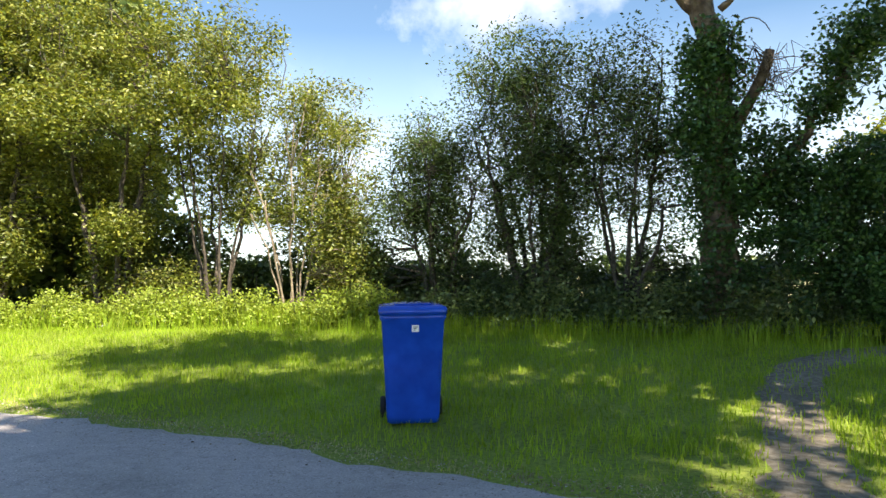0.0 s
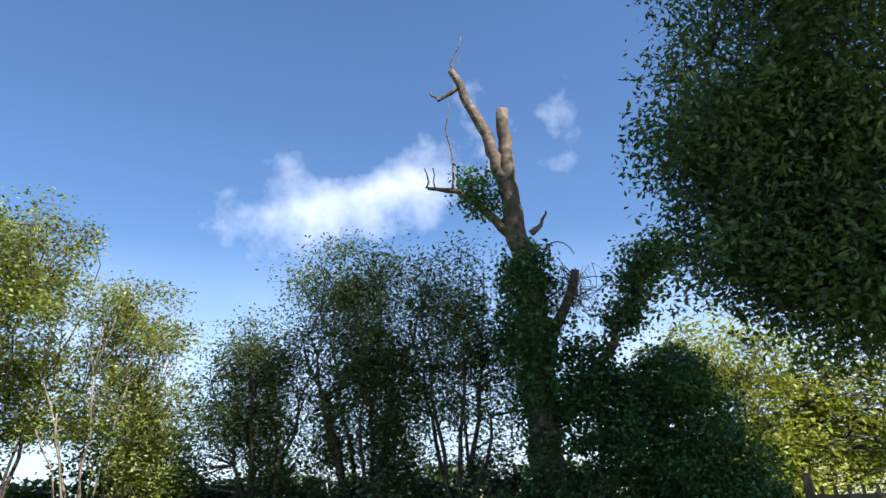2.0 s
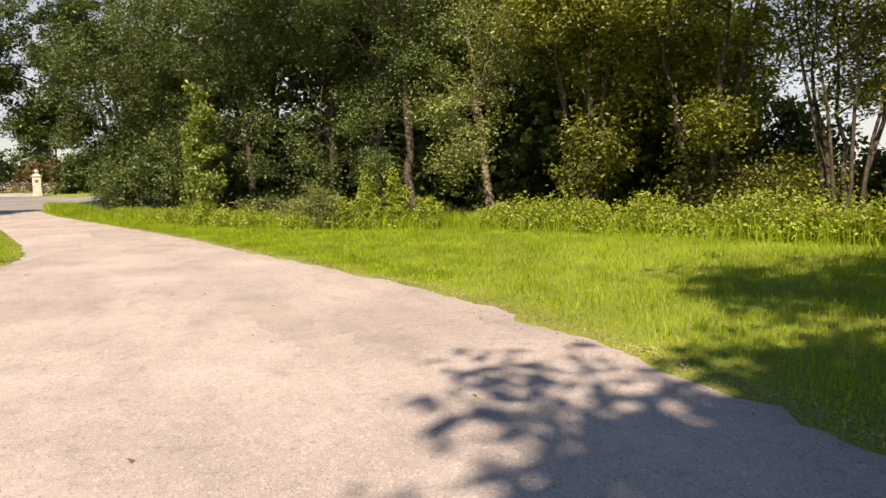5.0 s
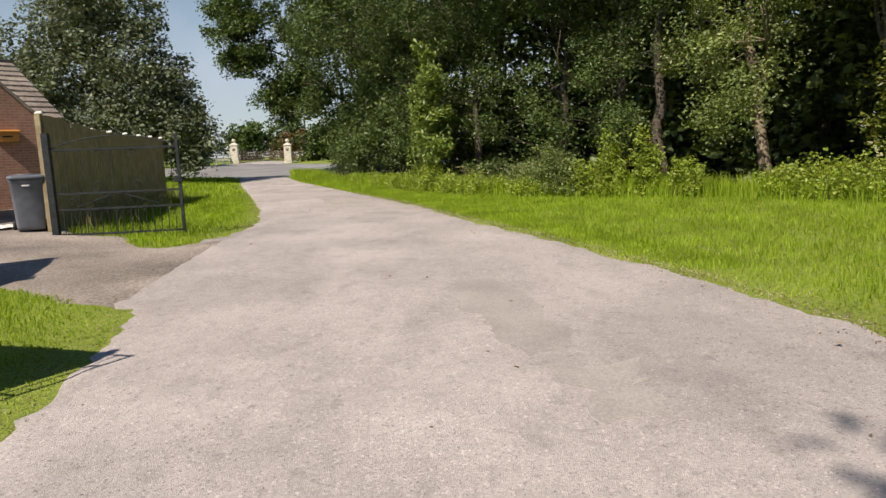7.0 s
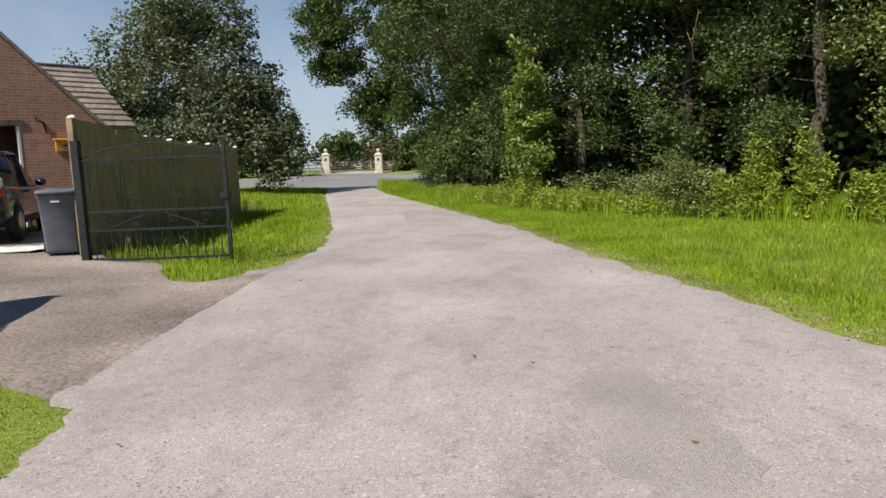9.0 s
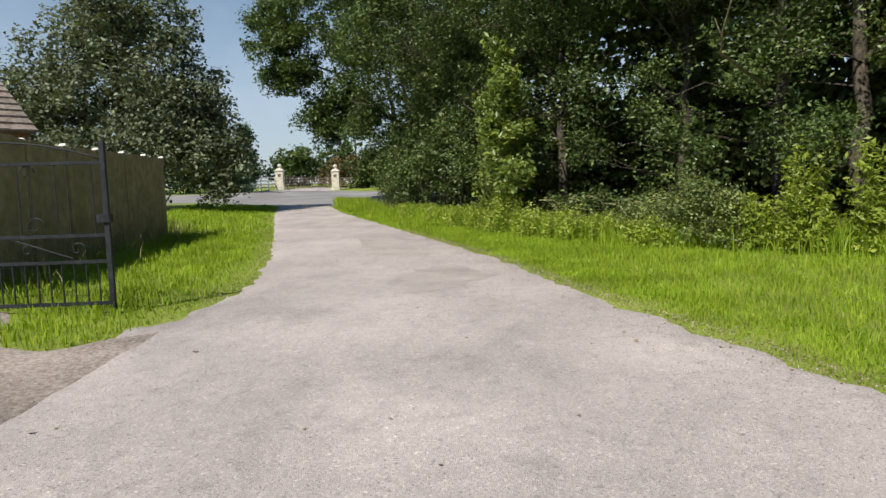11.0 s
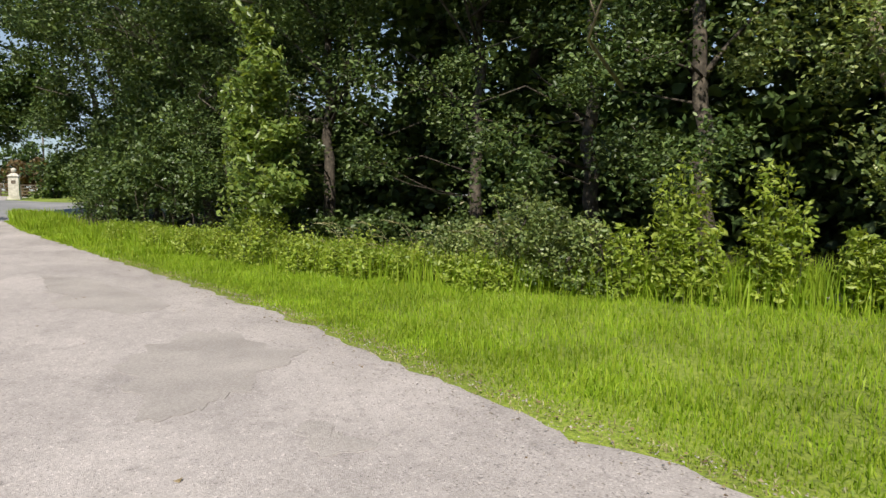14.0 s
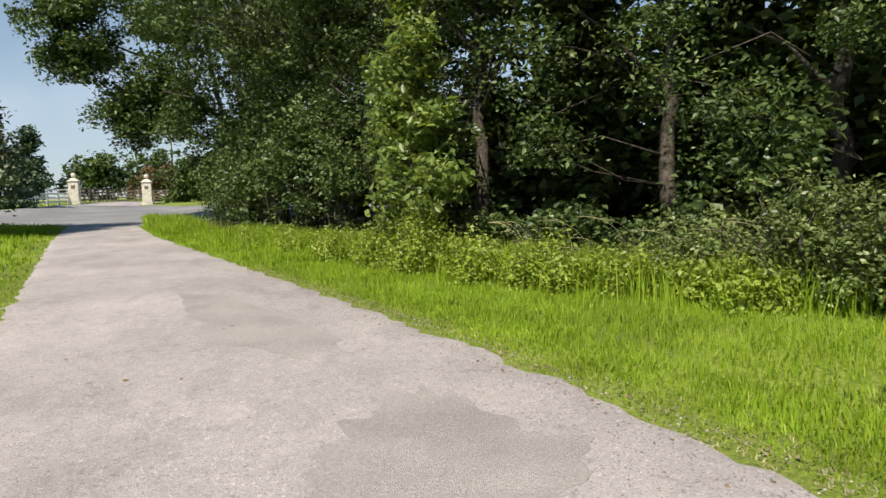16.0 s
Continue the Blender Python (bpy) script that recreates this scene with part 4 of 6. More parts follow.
plant("ivy_bush", (3.0, 12.4), "dense dark rounded ivy-covered bush in deep shade", "shrub", fan(0, 0, 2.4, 0.8, 4, 0.05, seed=21), [(-0.1, 0, 1.5, 1.35, 1.0, 1.5, 1.2), (0.1, 0, 2.6, 0.9, 0.8, 0.7, 0.5), (0.6, -0.2, 0.9, 1.1, 0.9, 0.9, 0.7)],
      150, 110, "leaf_ivy", "bark", 0.2, 0.062, 0.75, 0.4, flat=0.35, grow=1.2)
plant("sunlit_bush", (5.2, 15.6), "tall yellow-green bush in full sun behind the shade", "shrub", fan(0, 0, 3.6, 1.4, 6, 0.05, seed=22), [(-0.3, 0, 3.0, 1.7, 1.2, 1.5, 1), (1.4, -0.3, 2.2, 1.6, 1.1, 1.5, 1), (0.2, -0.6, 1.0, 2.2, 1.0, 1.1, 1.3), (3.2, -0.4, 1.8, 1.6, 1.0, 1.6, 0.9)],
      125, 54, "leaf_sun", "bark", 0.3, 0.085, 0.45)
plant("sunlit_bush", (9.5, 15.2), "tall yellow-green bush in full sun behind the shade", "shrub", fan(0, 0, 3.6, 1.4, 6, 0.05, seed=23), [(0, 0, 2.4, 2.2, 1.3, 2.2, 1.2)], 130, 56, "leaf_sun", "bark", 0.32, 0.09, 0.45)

# the big ash that hangs in from the east, and its neighbour behind the start of the walk
RNG = np.random.default_rng(23)
plant("ash_tree", (8.2, 8.6), "large spreading ash tree with dark drooping leafy boughs", "tree",
      [([(0, 0, 0), (0, 0, 3.5), (-0.6, 0, 7), (-0.4, 0, 9.2)], 0.36, 0.08), ([(-0.1, 0, 3.4), (-2.2, 0.2, 5.6), (-4.4, 0.2, 7.0)], 0.13, 0.03), ([(-0.2, 0, 4.6), (-2.4, 0.5, 4.4), (-3.8, 0.6, 3.9)], 0.09, 0.02), ([(-0.3, 0, 6), (-2.6, -0.3, 8.6), (-4.6, -0.2, 10)], 0.11, 0.02)],
      [(-3.0, 0.2, 7.8, 2.6, 2.0, 1.7, 1.2), (-3.3, 0.3, 6.0, 2.1, 1.7, 1.2, 1.1), (-3.3, 0.3, 5.0, 1.9, 1.3, 1.1, 1.0), (-3.9, 0.3, 5.4, 1.7, 1.2, 0.9, 0.7), (-3.9, 0.3, 4.0, 1.5, 1.2, 0.9, 0.9), (-2.9, 0.3, 3.2, 1.5, 1.1, 0.8, 0.8), (0.2, -0.8, 7.0, 2.4, 2.2, 2.6, 0.5)],
      150, 80, "leaf_ash", "bark", 0.34, 0.095, 0.42, droop=0.5, twigs=0.3, grow=1.25, dense=1.2)
plant("ash_tree", (9.6, 6.4), "tall ash tree whose high crown shades the hedgerow", "tree",
      [([(0, 0, 0), (0, 0, 5), (-0.6, 0, 10), (-0.4, 0, 14)], 0.4, 0.05), ([(-0.3, 0, 8), (-2, 0.3, 11.5), (-3, 0.2, 13)], 0.10, 0.02)],
      [(-3.0, 0.2, 13.4, 4.2, 3.2, 2.8, 1.3), (0.6, 0.2, 13.0, 3.6, 3.6, 4.0, 1.0), (-3.6, -3.4, 12.2, 2.4, 2.2, 2.0, 0.55), (-2.2, -1.8, 8.6, 2.6, 2.4, 2.0, 0.8), (-0.5, 0.2, 9.0, 2.6, 2.6, 2.0, 0.6)],
      110, 40, "leaf_ash", "bark", 0.5, 0.24, 0.5, droop=0.4, twigs=0.2)
plant("ash_tree", (6.8, -3.8), "large spreading ash tree behind the start of the lane", "tree",
      [([(0, 0, 0), (0, 0, 5), (-0.3, 0.3, 10), (-0.2, 0.6, 13.5)], 0.34, 0.05), ([(-0.1, 0, 6), (-1.6, 0.7, 8.6), (-2.6, 1.5, 10.2)], 0.10, 0.02), ([(0, 0.1, 6), (0.2, 2.8, 9.6), (-0.3, 4.6, 11)], 0.12, 0.03)],
      [(0.5, 0.8, 13.2, 2.6, 2.4, 2.2, 0.9), (0.8, 3.2, 11.5, 3.0, 2.4, 2.4, 1.0), (-0.3, 2.5, 11.0, 2.1, 1.9, 1.5, 1.0), (-1.5, 3.6, 12.0, 1.8, 1.6, 1.3, 0.35), (1.8, 0, 10.0, 3.0, 3.0, 3.4, 0.9), (-1.6, -0.4, 9.4, 1.3, 1.1, 0.8, 0.10), (3.0, 3.4, 8.0, 2.2, 2.2, 2.2, 0.6), (-2.4, 1.8, 10.4, 1.9, 1.7, 1.0, 0.5), (-3.4, 5.3, 14.2, 2.3, 2.2, 1.4, 0.55), (-3.7, 2.0, 10.5, 1.5, 1.4, 0.8, 0.2), (-2.6, 3.3, 12.0, 1.6, 1.4, 0.9, 0.18)],
      115, 44, "leaf_ash", "bark", 0.5, 0.2, 0.5, droop=0.4, twigs=0.3)

# ---- beyond the junction ----
plant("horse_chestnut", (-46.5, -14.6), "huge rounded horse chestnut tree with dull grey-green leaves beside the lane", "tree",
      [([(0, 0, 0), (0, 0, 3), (0.2, 0, 7)], 0.4, 0.1), ([(0, 0, 2.4), (1.8, 1.4, 4.8), (2.4, 2.6, 6.6)], 0.14, 0.04), ([(0, 0, 2.4), (1.2, -1.8, 4.8), (1.8, -3, 6.6)], 0.14, 0.04)],
      [(0, 0, 6.6, 3.8, 4.6, 4.2, 1.6), (0.8, 3.2, 4.9, 2.7, 2.7, 3.2, 0.95), (0.8, -3.6, 5.3, 2.7, 2.9, 3.3, 0.95), (0, 0.5, 9.8, 2.9, 3.5, 2.3, 0.9), (0.6, 4.8, 3.2, 1.5, 1.5, 2.6, 0.4), (1.8, 0, 2.6, 2.5, 4.2, 2.3, 0.9), (1.6, 4.9, 2.0, 1.6, 1.9, 1.8, 0.45), (0.6, -5.4, 3.0, 2.0, 2.0, 2.6, 0.5)],
      160, 54, "leaf_chestnut", "bark", 0.5, 0.165, 0.62, 0.45, twigs=0.08, twig=0.02, gather=1.15, tight=0.85)
for k in range(6):
    plant("garden_hedge", (-72.4, -16.2 - 4.6 * k), "clipped dark green roadside hedge beyond the junction", "hedge", fan(0, 0, 2.2, 1.4, 4, 0.05, seed=60 + k),
          [(0, 0, 2.1, 0.9, 2.6, 2.3, 1.0)], 95, 34, "leaf_conifer", "bark", 0.3, 0.2, 0.6, 0.35, group="garden hedges", twigs=0.05, flat=0.2)
for x, y, h, w in ((-93, -23.6, 9.5, 2.3), (-95, -20.9, 7.6, 2.2), (-97, -28.5, 8.5, 2.4)):
    plant("conifer", (x, y), "dark green conical conifer beyond the white fence", "tree", [([(0, 0, 0), (0, 0, h)], 0.2, 0.03)], [(0, 0, h * 0.22, w, w, h * 0.2, 1), (0, 0, h * 0.48, w * 0.72, w * 0.72, h * 0.2, 0.8), (0, 0, h * 0.74, w * 0.45, w * 0.45, h * 0.18, 0.5), (0, 0, h * 0.92, w * 0.2, w * 0.2, h * 0.1, 0.2)],
          60, 32, "leaf_conifer", "bark", 0.4, 0.32, 0.5, group="conifers", twigs=0.05)
for x, y, z, ry, leaf in ((-98, -16, 4.2, 3.6, "leaf_far"), (-106, -10.5, 3.4, 4.0, "leaf_rust"), (-112, -6, 5.0, 4.2, "leaf_far"), (-92, -1.5, 4.4, 3.8, "leaf_far"), (-90, 5, 5.6, 4.2, "leaf_wood"), (-118, -13, 6.0, 5, "leaf_far")):
    plant("garden_shrub", (x, y), "rounded leafy garden shrub beyond the stone gateway", "shrub", fan(0, 0, z, 1.8, 4, 0.08, seed=int(-x)), [(0, 0, z * 0.6, 2.4, ry, z * 0.62, 1), (0.3, ry * 0.4, z * 0.75, 1.6, 1.8, z * 0.5, 0.5)],
          80, 26, leaf, "bark", 0.5, 0.34, 0.6, group="garden shrubs", twigs=0.05)
for k in range(10):
    plant("far_tree", (-150 + 26 * k, 190 + 18 * math.sin(k * 2.1)), "distant hedgerow tree across the field", "tree", [([(0, 0, 0), (0, 0, 4)], 0.3, 0.1)], [(0, 0, 3.4, 11, 5, 2.6 + math.sin(k * 1.7), 1)],
          40, 18, "leaf_far", "bark", 1.2, 1.1, 0.7, group="distant trees", twigs=0.0)


def pillar(x, y):
    """A square stone gate pillar: plinth, shaft, cap and ball finial."""
    z = ground_z(x, y) - 0.05
    ob = thing("gate_pillar", pose(x, y, z), "pale stone gate pillar with moulded cap and ball finial", "pillar", "stone gate pillars")
    part("plinth", Geo().box(-0.46, -0.46, 0, 0.46, 0.46, 0.3).mesh("plinth", M["stone"], 0.02), ob)
    part("shaft", Geo().box(-0.38, -0.38, 0.3, 0.38, 0.38, 1.95).mesh("shaft", M["stone"], 0.02), ob)
    part("cap", Geo().hexa([(-0.48, -0.48, 1.95), (0.48, -0.48, 1.95), (0.48, 0.48, 1.95), (-0.48, 0.48, 1.95)], [(-0.16, -0.16, 2.22), (0.16, -0.16, 2.22), (0.16, 0.16, 2.22), (-0.16, 0.16, 2.22)]).mesh("cap", M["stone"], 0.015), ob)
    prof = [(0.09, 2.2), (0.08, 2.28)] + [(0.2 * math.sin(math.pi * k / 10) + 0.001, 2.46 - 0.2 * math.cos(math.pi * k / 10)) for k in range(1, 11)]
    part("finial", Geo().lathe(prof, sides=14).mesh("finial", M["stone"], smooth=True), ob)
    part("plaque", Geo().box(0.382, -0.16, 1.35, 0.40, 0.16, 1.62).mesh("plaque", M["gate_wood"], 0.004), ob, "small dark oval plaque")
    return ob


for x, y in ((-80, -13.6), (-80, -7.95)):
    pillar(x, y)


def rail_fence(x0, y0, x1, y1, rails=4, h=1.25, mat="white_paint", label="white painted post and rail fence beside the stone pillar"):
    """A white post-and-rail paddock fence."""
    L = math.hypot(x1 - x0, y1 - y0)
    a = math.atan2(y1 - y0, x1 - x0)
    ob = thing("rail_fence", pose(x0, y0, ground_z((x0 + x1) / 2, (y0 + y1) / 2) - 0.08, 0, 0, math.degrees(a)), label, "fence", "rail fences")
    n = max(2, int(L / 1.6) + 1)
    for k in range(n):
        x = L * k / (n - 1)
        part("post", Geo().box(x - 0.07, -0.07, 0, x + 0.07, 0.07, h + 0.12).mesh("post", M[mat], 0.01), ob)
    for k in range(rails):
        z = 0.28 + (h - 0.28) * k / (rails - 1)
        part("rail", Geo().box(0, -0.03 - 0.04, z, L, 0.03 - 0.04, z + 0.13).mesh("rail", M[mat], 0.008), ob)
    return ob


rail_fence(-80, -14.1, -73.6, -15.6)
rail_fence(-80.6, -7.7, -84, -8.6, h=1.5)
for run in ((-81, -13.9, -96, -13.4), (-97, -13.2, -98, -8.0)):
    rail_fence(*run, mat="gate_wood", label="weathered brown post and rail fence inside the gateway")

pole = thing("utility_pole", pose(-118, -9.6, ground_z(-118, -9.6) - 0.1), "slim wooden utility pole beyond the trees", "pole")
part("shaft", Geo().lathe([(0.13, 0), (0.09, 10.5)], sides=10).mesh("shaft", M["gate_wood"], smooth=True), pole)
part("crossarm", Geo().box(-0.06, -0.8, 9.8, 0.06, 0.8, 9.95).mesh("crossarm", M["gate_wood"], 0.01), pole)


# ---- wheelie bins ----
def wheelie_bin(name, m, plastic, label, sticker):
    """A two-wheeled refuse bin: tapered body with a rim, domed lid with hinge, handle, axle and wheels."""
    ob = thing(name, m, label, "bin")
    g = Geo()
    rows = []
    for z, w, f, r in ((0.04, 0.225, -0.235, 0.21), (0.10, 0.232, -0.25, 0.24), (0.5, 0.25, -0.295, 0.285), (0.93, 0.272, -0.345, 0.335), (0.95, 0.288, -0.36, 0.35), (0.995, 0.288, -0.36, 0.35)):
        c = 0.045
        rows.append([(-w + c, f, z), (w - c, f, z), (w - c * 0.3, f + c * 0.3, z), (w, f + c, z), (w, r - c, z), (w - c * 0.3, r - c * 0.3, z), (w - c, r, z), (-w + c, r, z), (-w + c * 0.3, r - c * 0.3, z), (-w, r - c, z), (-w, f + c, z), (-w + c * 0.3, f + c * 0.3, z)])
    n = 12
    V = [p for row in rows for p in row]
    F = [(k * n + s, k * n + (s + 1) % n, (k + 1) * n + (s + 1) % n, (k + 1) * n + s) for k in range(len(rows) - 1) for s in range(n)]
    F += [tuple(range(n))[::-1], tuple(range((len(rows) - 1) * n, len(rows) * n))]
    g.add(V, F)
    part("body", g.mesh("body", plastic, 0.004, True), ob)
    lid = Geo()
    rings = []
    for z, w, f, r in ((0.985, 0.298, -0.378, 0.36), (1.03, 0.300, -0.382, 0.362), (1.055, 0.285, -0.36, 0.35), (1.068, 0.22, -0.27, 0.28), (1.078, 0.12, -0.14, 0.17)):
        c = 0.06
        rings.append([(-w + c, f, z), (0, f - 0.012, z), (w - c, f, z), (w - c * 0.3, f + c * 0.3, z), (w, f + c, z), (w, r - c, z), (w - c * 0.3, r - c * 0.3, z), (w - c, r, z), (-w + c, r, z), (-w + c * 0.3, r - c * 0.3, z), (-w, r - c, z), (-w, f + c, z), (-w + c * 0.3, f + c * 0.3, z)])
    n = 13
    V = [p for row in rings for p in row]
    F = [(k * n + s, k * n + (s + 1) % n, (k + 1) * n + (s + 1) % n, (k + 1) * n + s) for k in range(len(rings) - 1) for s in range(n)]
    F += [tuple(range(n))[::-1], tuple(range((len(rings) - 1) * n, len(rings) * n))]
    lid.add(V, F)
    lid_ob = part("lid", lid.mesh("lid", plastic, 0.005, True), ob, "domed hinged plastic lid")
    part("ridge", Geo().box(-0.16, -0.3, 1.062, 0.16, -0.26, 1.078).mesh("ridge", plastic, 0.006, True), lid_ob)
    part("handle", Geo().tube([(-0.2, 0.34, 0.97), (-0.2, 0.42, 1.0), (0.2, 0.42, 1.0), (0.2, 0.34, 0.97)], 0.016, 8).mesh("handle", plastic, smooth=True), ob)
    part("axle", Geo().tube([(-0.26, 0.25, 0.1), (0.26, 0.25, 0.1)], 0.012, 8).mesh("axle", M["chrome"], smooth=True), ob)
    for s in (-1, 1):
        x = s * 0.262
        wh = part("wheel", Geo().lathe([(0.05, -0.022), (0.09, -0.026), (0.1, -0.018), (0.1, 0.018), (0.09, 0.026), (0.05, 0.022)], (x, 0.24, 0.1), 20, "x").mesh("wheel", M["rubber"], smooth=True), ob, "black rubber wheel")
        part("hub", Geo().lathe([(0.045, -0.024), (0.05, 0.0), (0.045, 0.024)], (x, 0.24, 0.1), 14, "x").mesh("hub", M["grey_plastic"], smooth=True), wh)
    if sticker:
        st = part("sticker", Geo().box(-0.012, -0.344, 0.84, 0.048, -0.334, 0.897).mesh("sticker", M["white"]), ob, "small white printed sticker")
        for k in range(3):
            part("print_bar", Geo().box(0.0, -0.3465, 0.852 + 0.013 * k, 0.018 + 0.01 * k, -0.343, 0.859 + 0.013 * k).mesh("print_bar", M["ink"]), st)
    else:
        part("sticker", Geo().box(-0.09, -0.354, 0.86, 0.03, -0.34, 0.885).mesh("sticker", M["white"]), ob, "pale label strip")
    return ob


wheelie_bin("wheelie_bin", pose(-1.84, 5.86, ground_z(-1.84, 5.86) - 0.01, 0, 0, 27.5) @ Matrix.Scale(1.07, 4), M["blue"], "bright blue plastic wheelie bin standing on the grass", True)
wheelie_bin("wheelie_bin", pose(-18.2, -5.43, ground_z(-18.2, -5.43) + 0.02, 0, 0, 118) @ Matrix.Scale(1.03, 4), M["grey_plastic"], "dark grey plastic wheelie bin beside the gate post", False)


# ---- the iron gate ----
def iron_gate(m, length, label):
    """A tubular iron gate leaf with rails, bars and scrolls, hung on a square post."""
    ob = thing("iron_gate", m, label, "gate", "driveway gates")
    part("hanging_post", Geo().box(-0.09, -0.06, 0, 0.03, 0.06, 2.0).mesh("hanging_post", M["iron"], 0.006), ob, "square iron gate post")
    part("end_stile", Geo().box(length - 0.03, -0.025, 0.02, length + 0.03, 0.025, 1.92).mesh("end_stile", M["iron"], 0.004), ob)
    for z in (0.08, 0.56, 0.86, 1.68):
        part("rail", Geo().box(0, -0.018, z - 0.02, length, 0.018, z + 0.02).mesh("rail", M["iron"], 0.003), ob)
    arch = [(length * k / 16, 0, 1.70 + 0.22 * math.sin(math.pi * k / 16) ** 0.8) for k in range(17)]
    part("arched_top", Geo().tube(arch, 0.011, 6).mesh("arched_top", M["iron"], smooth=True), ob)
    n = 17
    for k in range(1, n):
        x = length * k / n
        part("bar", Geo().tube([(x, 0, 0.06), (x, 0, 0.56)], 0.009, 6).mesh("bar", M["iron"]), ob)
        if k % 3:
            part("bar", Geo().tube([(x, 0, 0.86), (x, 0, 1.68)], 0.007, 6).mesh("bar", M["iron"]), ob)
    for cx, cz, r in ((0.33, 0.7, 0.10), (0.85, 0.7, 0.09), (1.4, 0.7, 0.09), (1.95, 0.7, 0.10), (0.8, 0.97, 0.13), (1.5, 0.97, 0.13), (0.3, 1.80, 0.08), (0.85, 1.58, 0.10), (1.45, 1.58, 0.10), (0.2, 0.97, 0.08)):
        pts = [(cx + r * (1 - 0.09 * k) * math.cos(0.62 * k), 0, cz + r * (1 - 0.09 * k) * math.sin(0.62 * k)) for k in range(10)]
        part("scroll", Geo().tube(pts, 0.008, 5).mesh("scroll", M["iron"], smooth=True), ob)
    for s in (-1, 1):
        part("brace", Geo().tube([(length / 2 + s * 0.1, 0, 0.83), (length / 2 + s * 0.75, 0, 0.6)], 0.009, 6).mesh("brace", M["iron"]), ob)
    part("latch", Geo().box(length - 0.1, -0.05, 1.0, length + 0.05, 0.05, 1.1).mesh("latch", M["iron"], 0.006), ob)
    return ob


iron_gate(pose(-17.7, -4.72, ground_z(-17.7, -4.0) - 0.02, 0, 0, 92), 2.3, "dark painted iron driveway gate with scrollwork, standing open")


# ---- board fence ----
def board_fence(x0, y0, x1, y1, bays, h, first_extra, label):
    """A close-boarded fence in bays, each of upright boards between posts, with lichen on the post tops."""
    L = math.hypot(x1 - x0, y1 - y0)
    ob = thing("board_fence", pose(x0, y0, ground_z((x0 + x1) / 2, (y0 + y1) / 2) - 0.05, 0, 0, math.degrees(math.atan2(y1 - y0, x1 - x0))), label, "fence", "board fences")
    w = L / bays
    rng = random.Random(5)
    for k in range(bays + 1):
        x = k * w
        top = h + (first_extra if k == 0 else 0) - 0.02
        p = part("post", Geo().box(x - 0.07, 0.010, 0, x + 0.07, 0.11, top).mesh("post", M["fence"], 0.006), ob)
        c = Geo()
        c.hexa([(x - 0.055, -0.03, top), (x + 0.055, -0.03, top), (x + 0.055, 0.115, top), (x - 0.055, 0.115, top)], [(x - 0.03, -0.01, top + 0.05), (x + 0.02, -0.01, top + 0.06), (x + 0.03, 0.09, top + 0.05), (x - 0.02, 0.09, top + 0.045)])
        part("cap", c.mesh("cap", M["lichen"], 0.01), p, "crust of white lichen on the post top")
    for k in range(bays):
        n = 9
        for q in range(n):
            xa, xb = k * w + 0.016 + (w - 0.032) * q / n, k * w + 0.016 + (w - 0.032) * (q + 1) / n
            ex = first_extra * max(0, 1 - (xa / w) / 2.6)
            sag = 0.03 * math.sin(math.pi * (q + 0.5) / n)
            t = h - 0.05 + ex + sag + rng.uniform(-0.012, 0.012)
            lift = rng.uniform(-0.003, 0.0)
            part("board", Geo().hexa([(xa, -0.015 + lift, 0.06), (xb - 0.003, -0.013 + lift, 0.06), (xb - 0.003, 0.006 + lift, 0.06), (xa, 0.004 + lift, 0.06)],
                                     [(xa, -0.015 + lift, t), (xb - 0.003, -0.013 + lift, t), (xb - 0.003, 0.006 + lift, t), (xa, 0.004 + lift, t)]).mesh("board", M["fence"]), ob)
        for z in (0.4, 1.0, 1.6):
            part("rail", Geo().box(k * w + 0.072, 0.012, z, k * w + w - 0.072, 0.05, z + 0.07).mesh("rail", M["fence"], 0.004), ob)
    return ob


board_fence(-18.1, -4.95, -29.0, -6.0, 7, 2.16, 0.2, "olive-brown close-boarded garden fence behind the iron gate")
# the near side of the entrance, known by its shadow
board_fence(-8.05, -1.9, -9.6, -5.4, 3, 2.02, 0.0, "olive-brown close-boarded fence at the near side of the entrance")
board_fence(-11.75, -4.3, -10.2, -11.5, 4, 1.9, 0.0, "olive-brown close-boarded fence along the driveway")
board_fence(-11.85, -4.33, -13.4, -4.7, 1, 2.1, 0.0, "short olive-brown fence panel at the driveway's near side")


# unseen barred frame, added to give the fence's shadow its open tip
fe = thing("iron_end_frame", pose(-7.94, -1.64, ground_z(-7.94, -1.7) - 0.03, 0, 0, -113), "narrow barred iron frame added at the end of the fence for its shadow", "gate")
for z in (0.12, 1.05, 1.7, 1.98):
    part("rail", Geo().tube([(0, 0, z), (0.25, 0, z)], 0.016, 6).mesh("rail", M["iron"]), fe)
for x in (0.0, 0.12, 0.25):
    part("bar", Geo().tube([(x, 0, 0), (x, 0, 2.0)], 0.016 if x != 0.12 else 0.01, 6).mesh("bar", M["iron"]), fe)


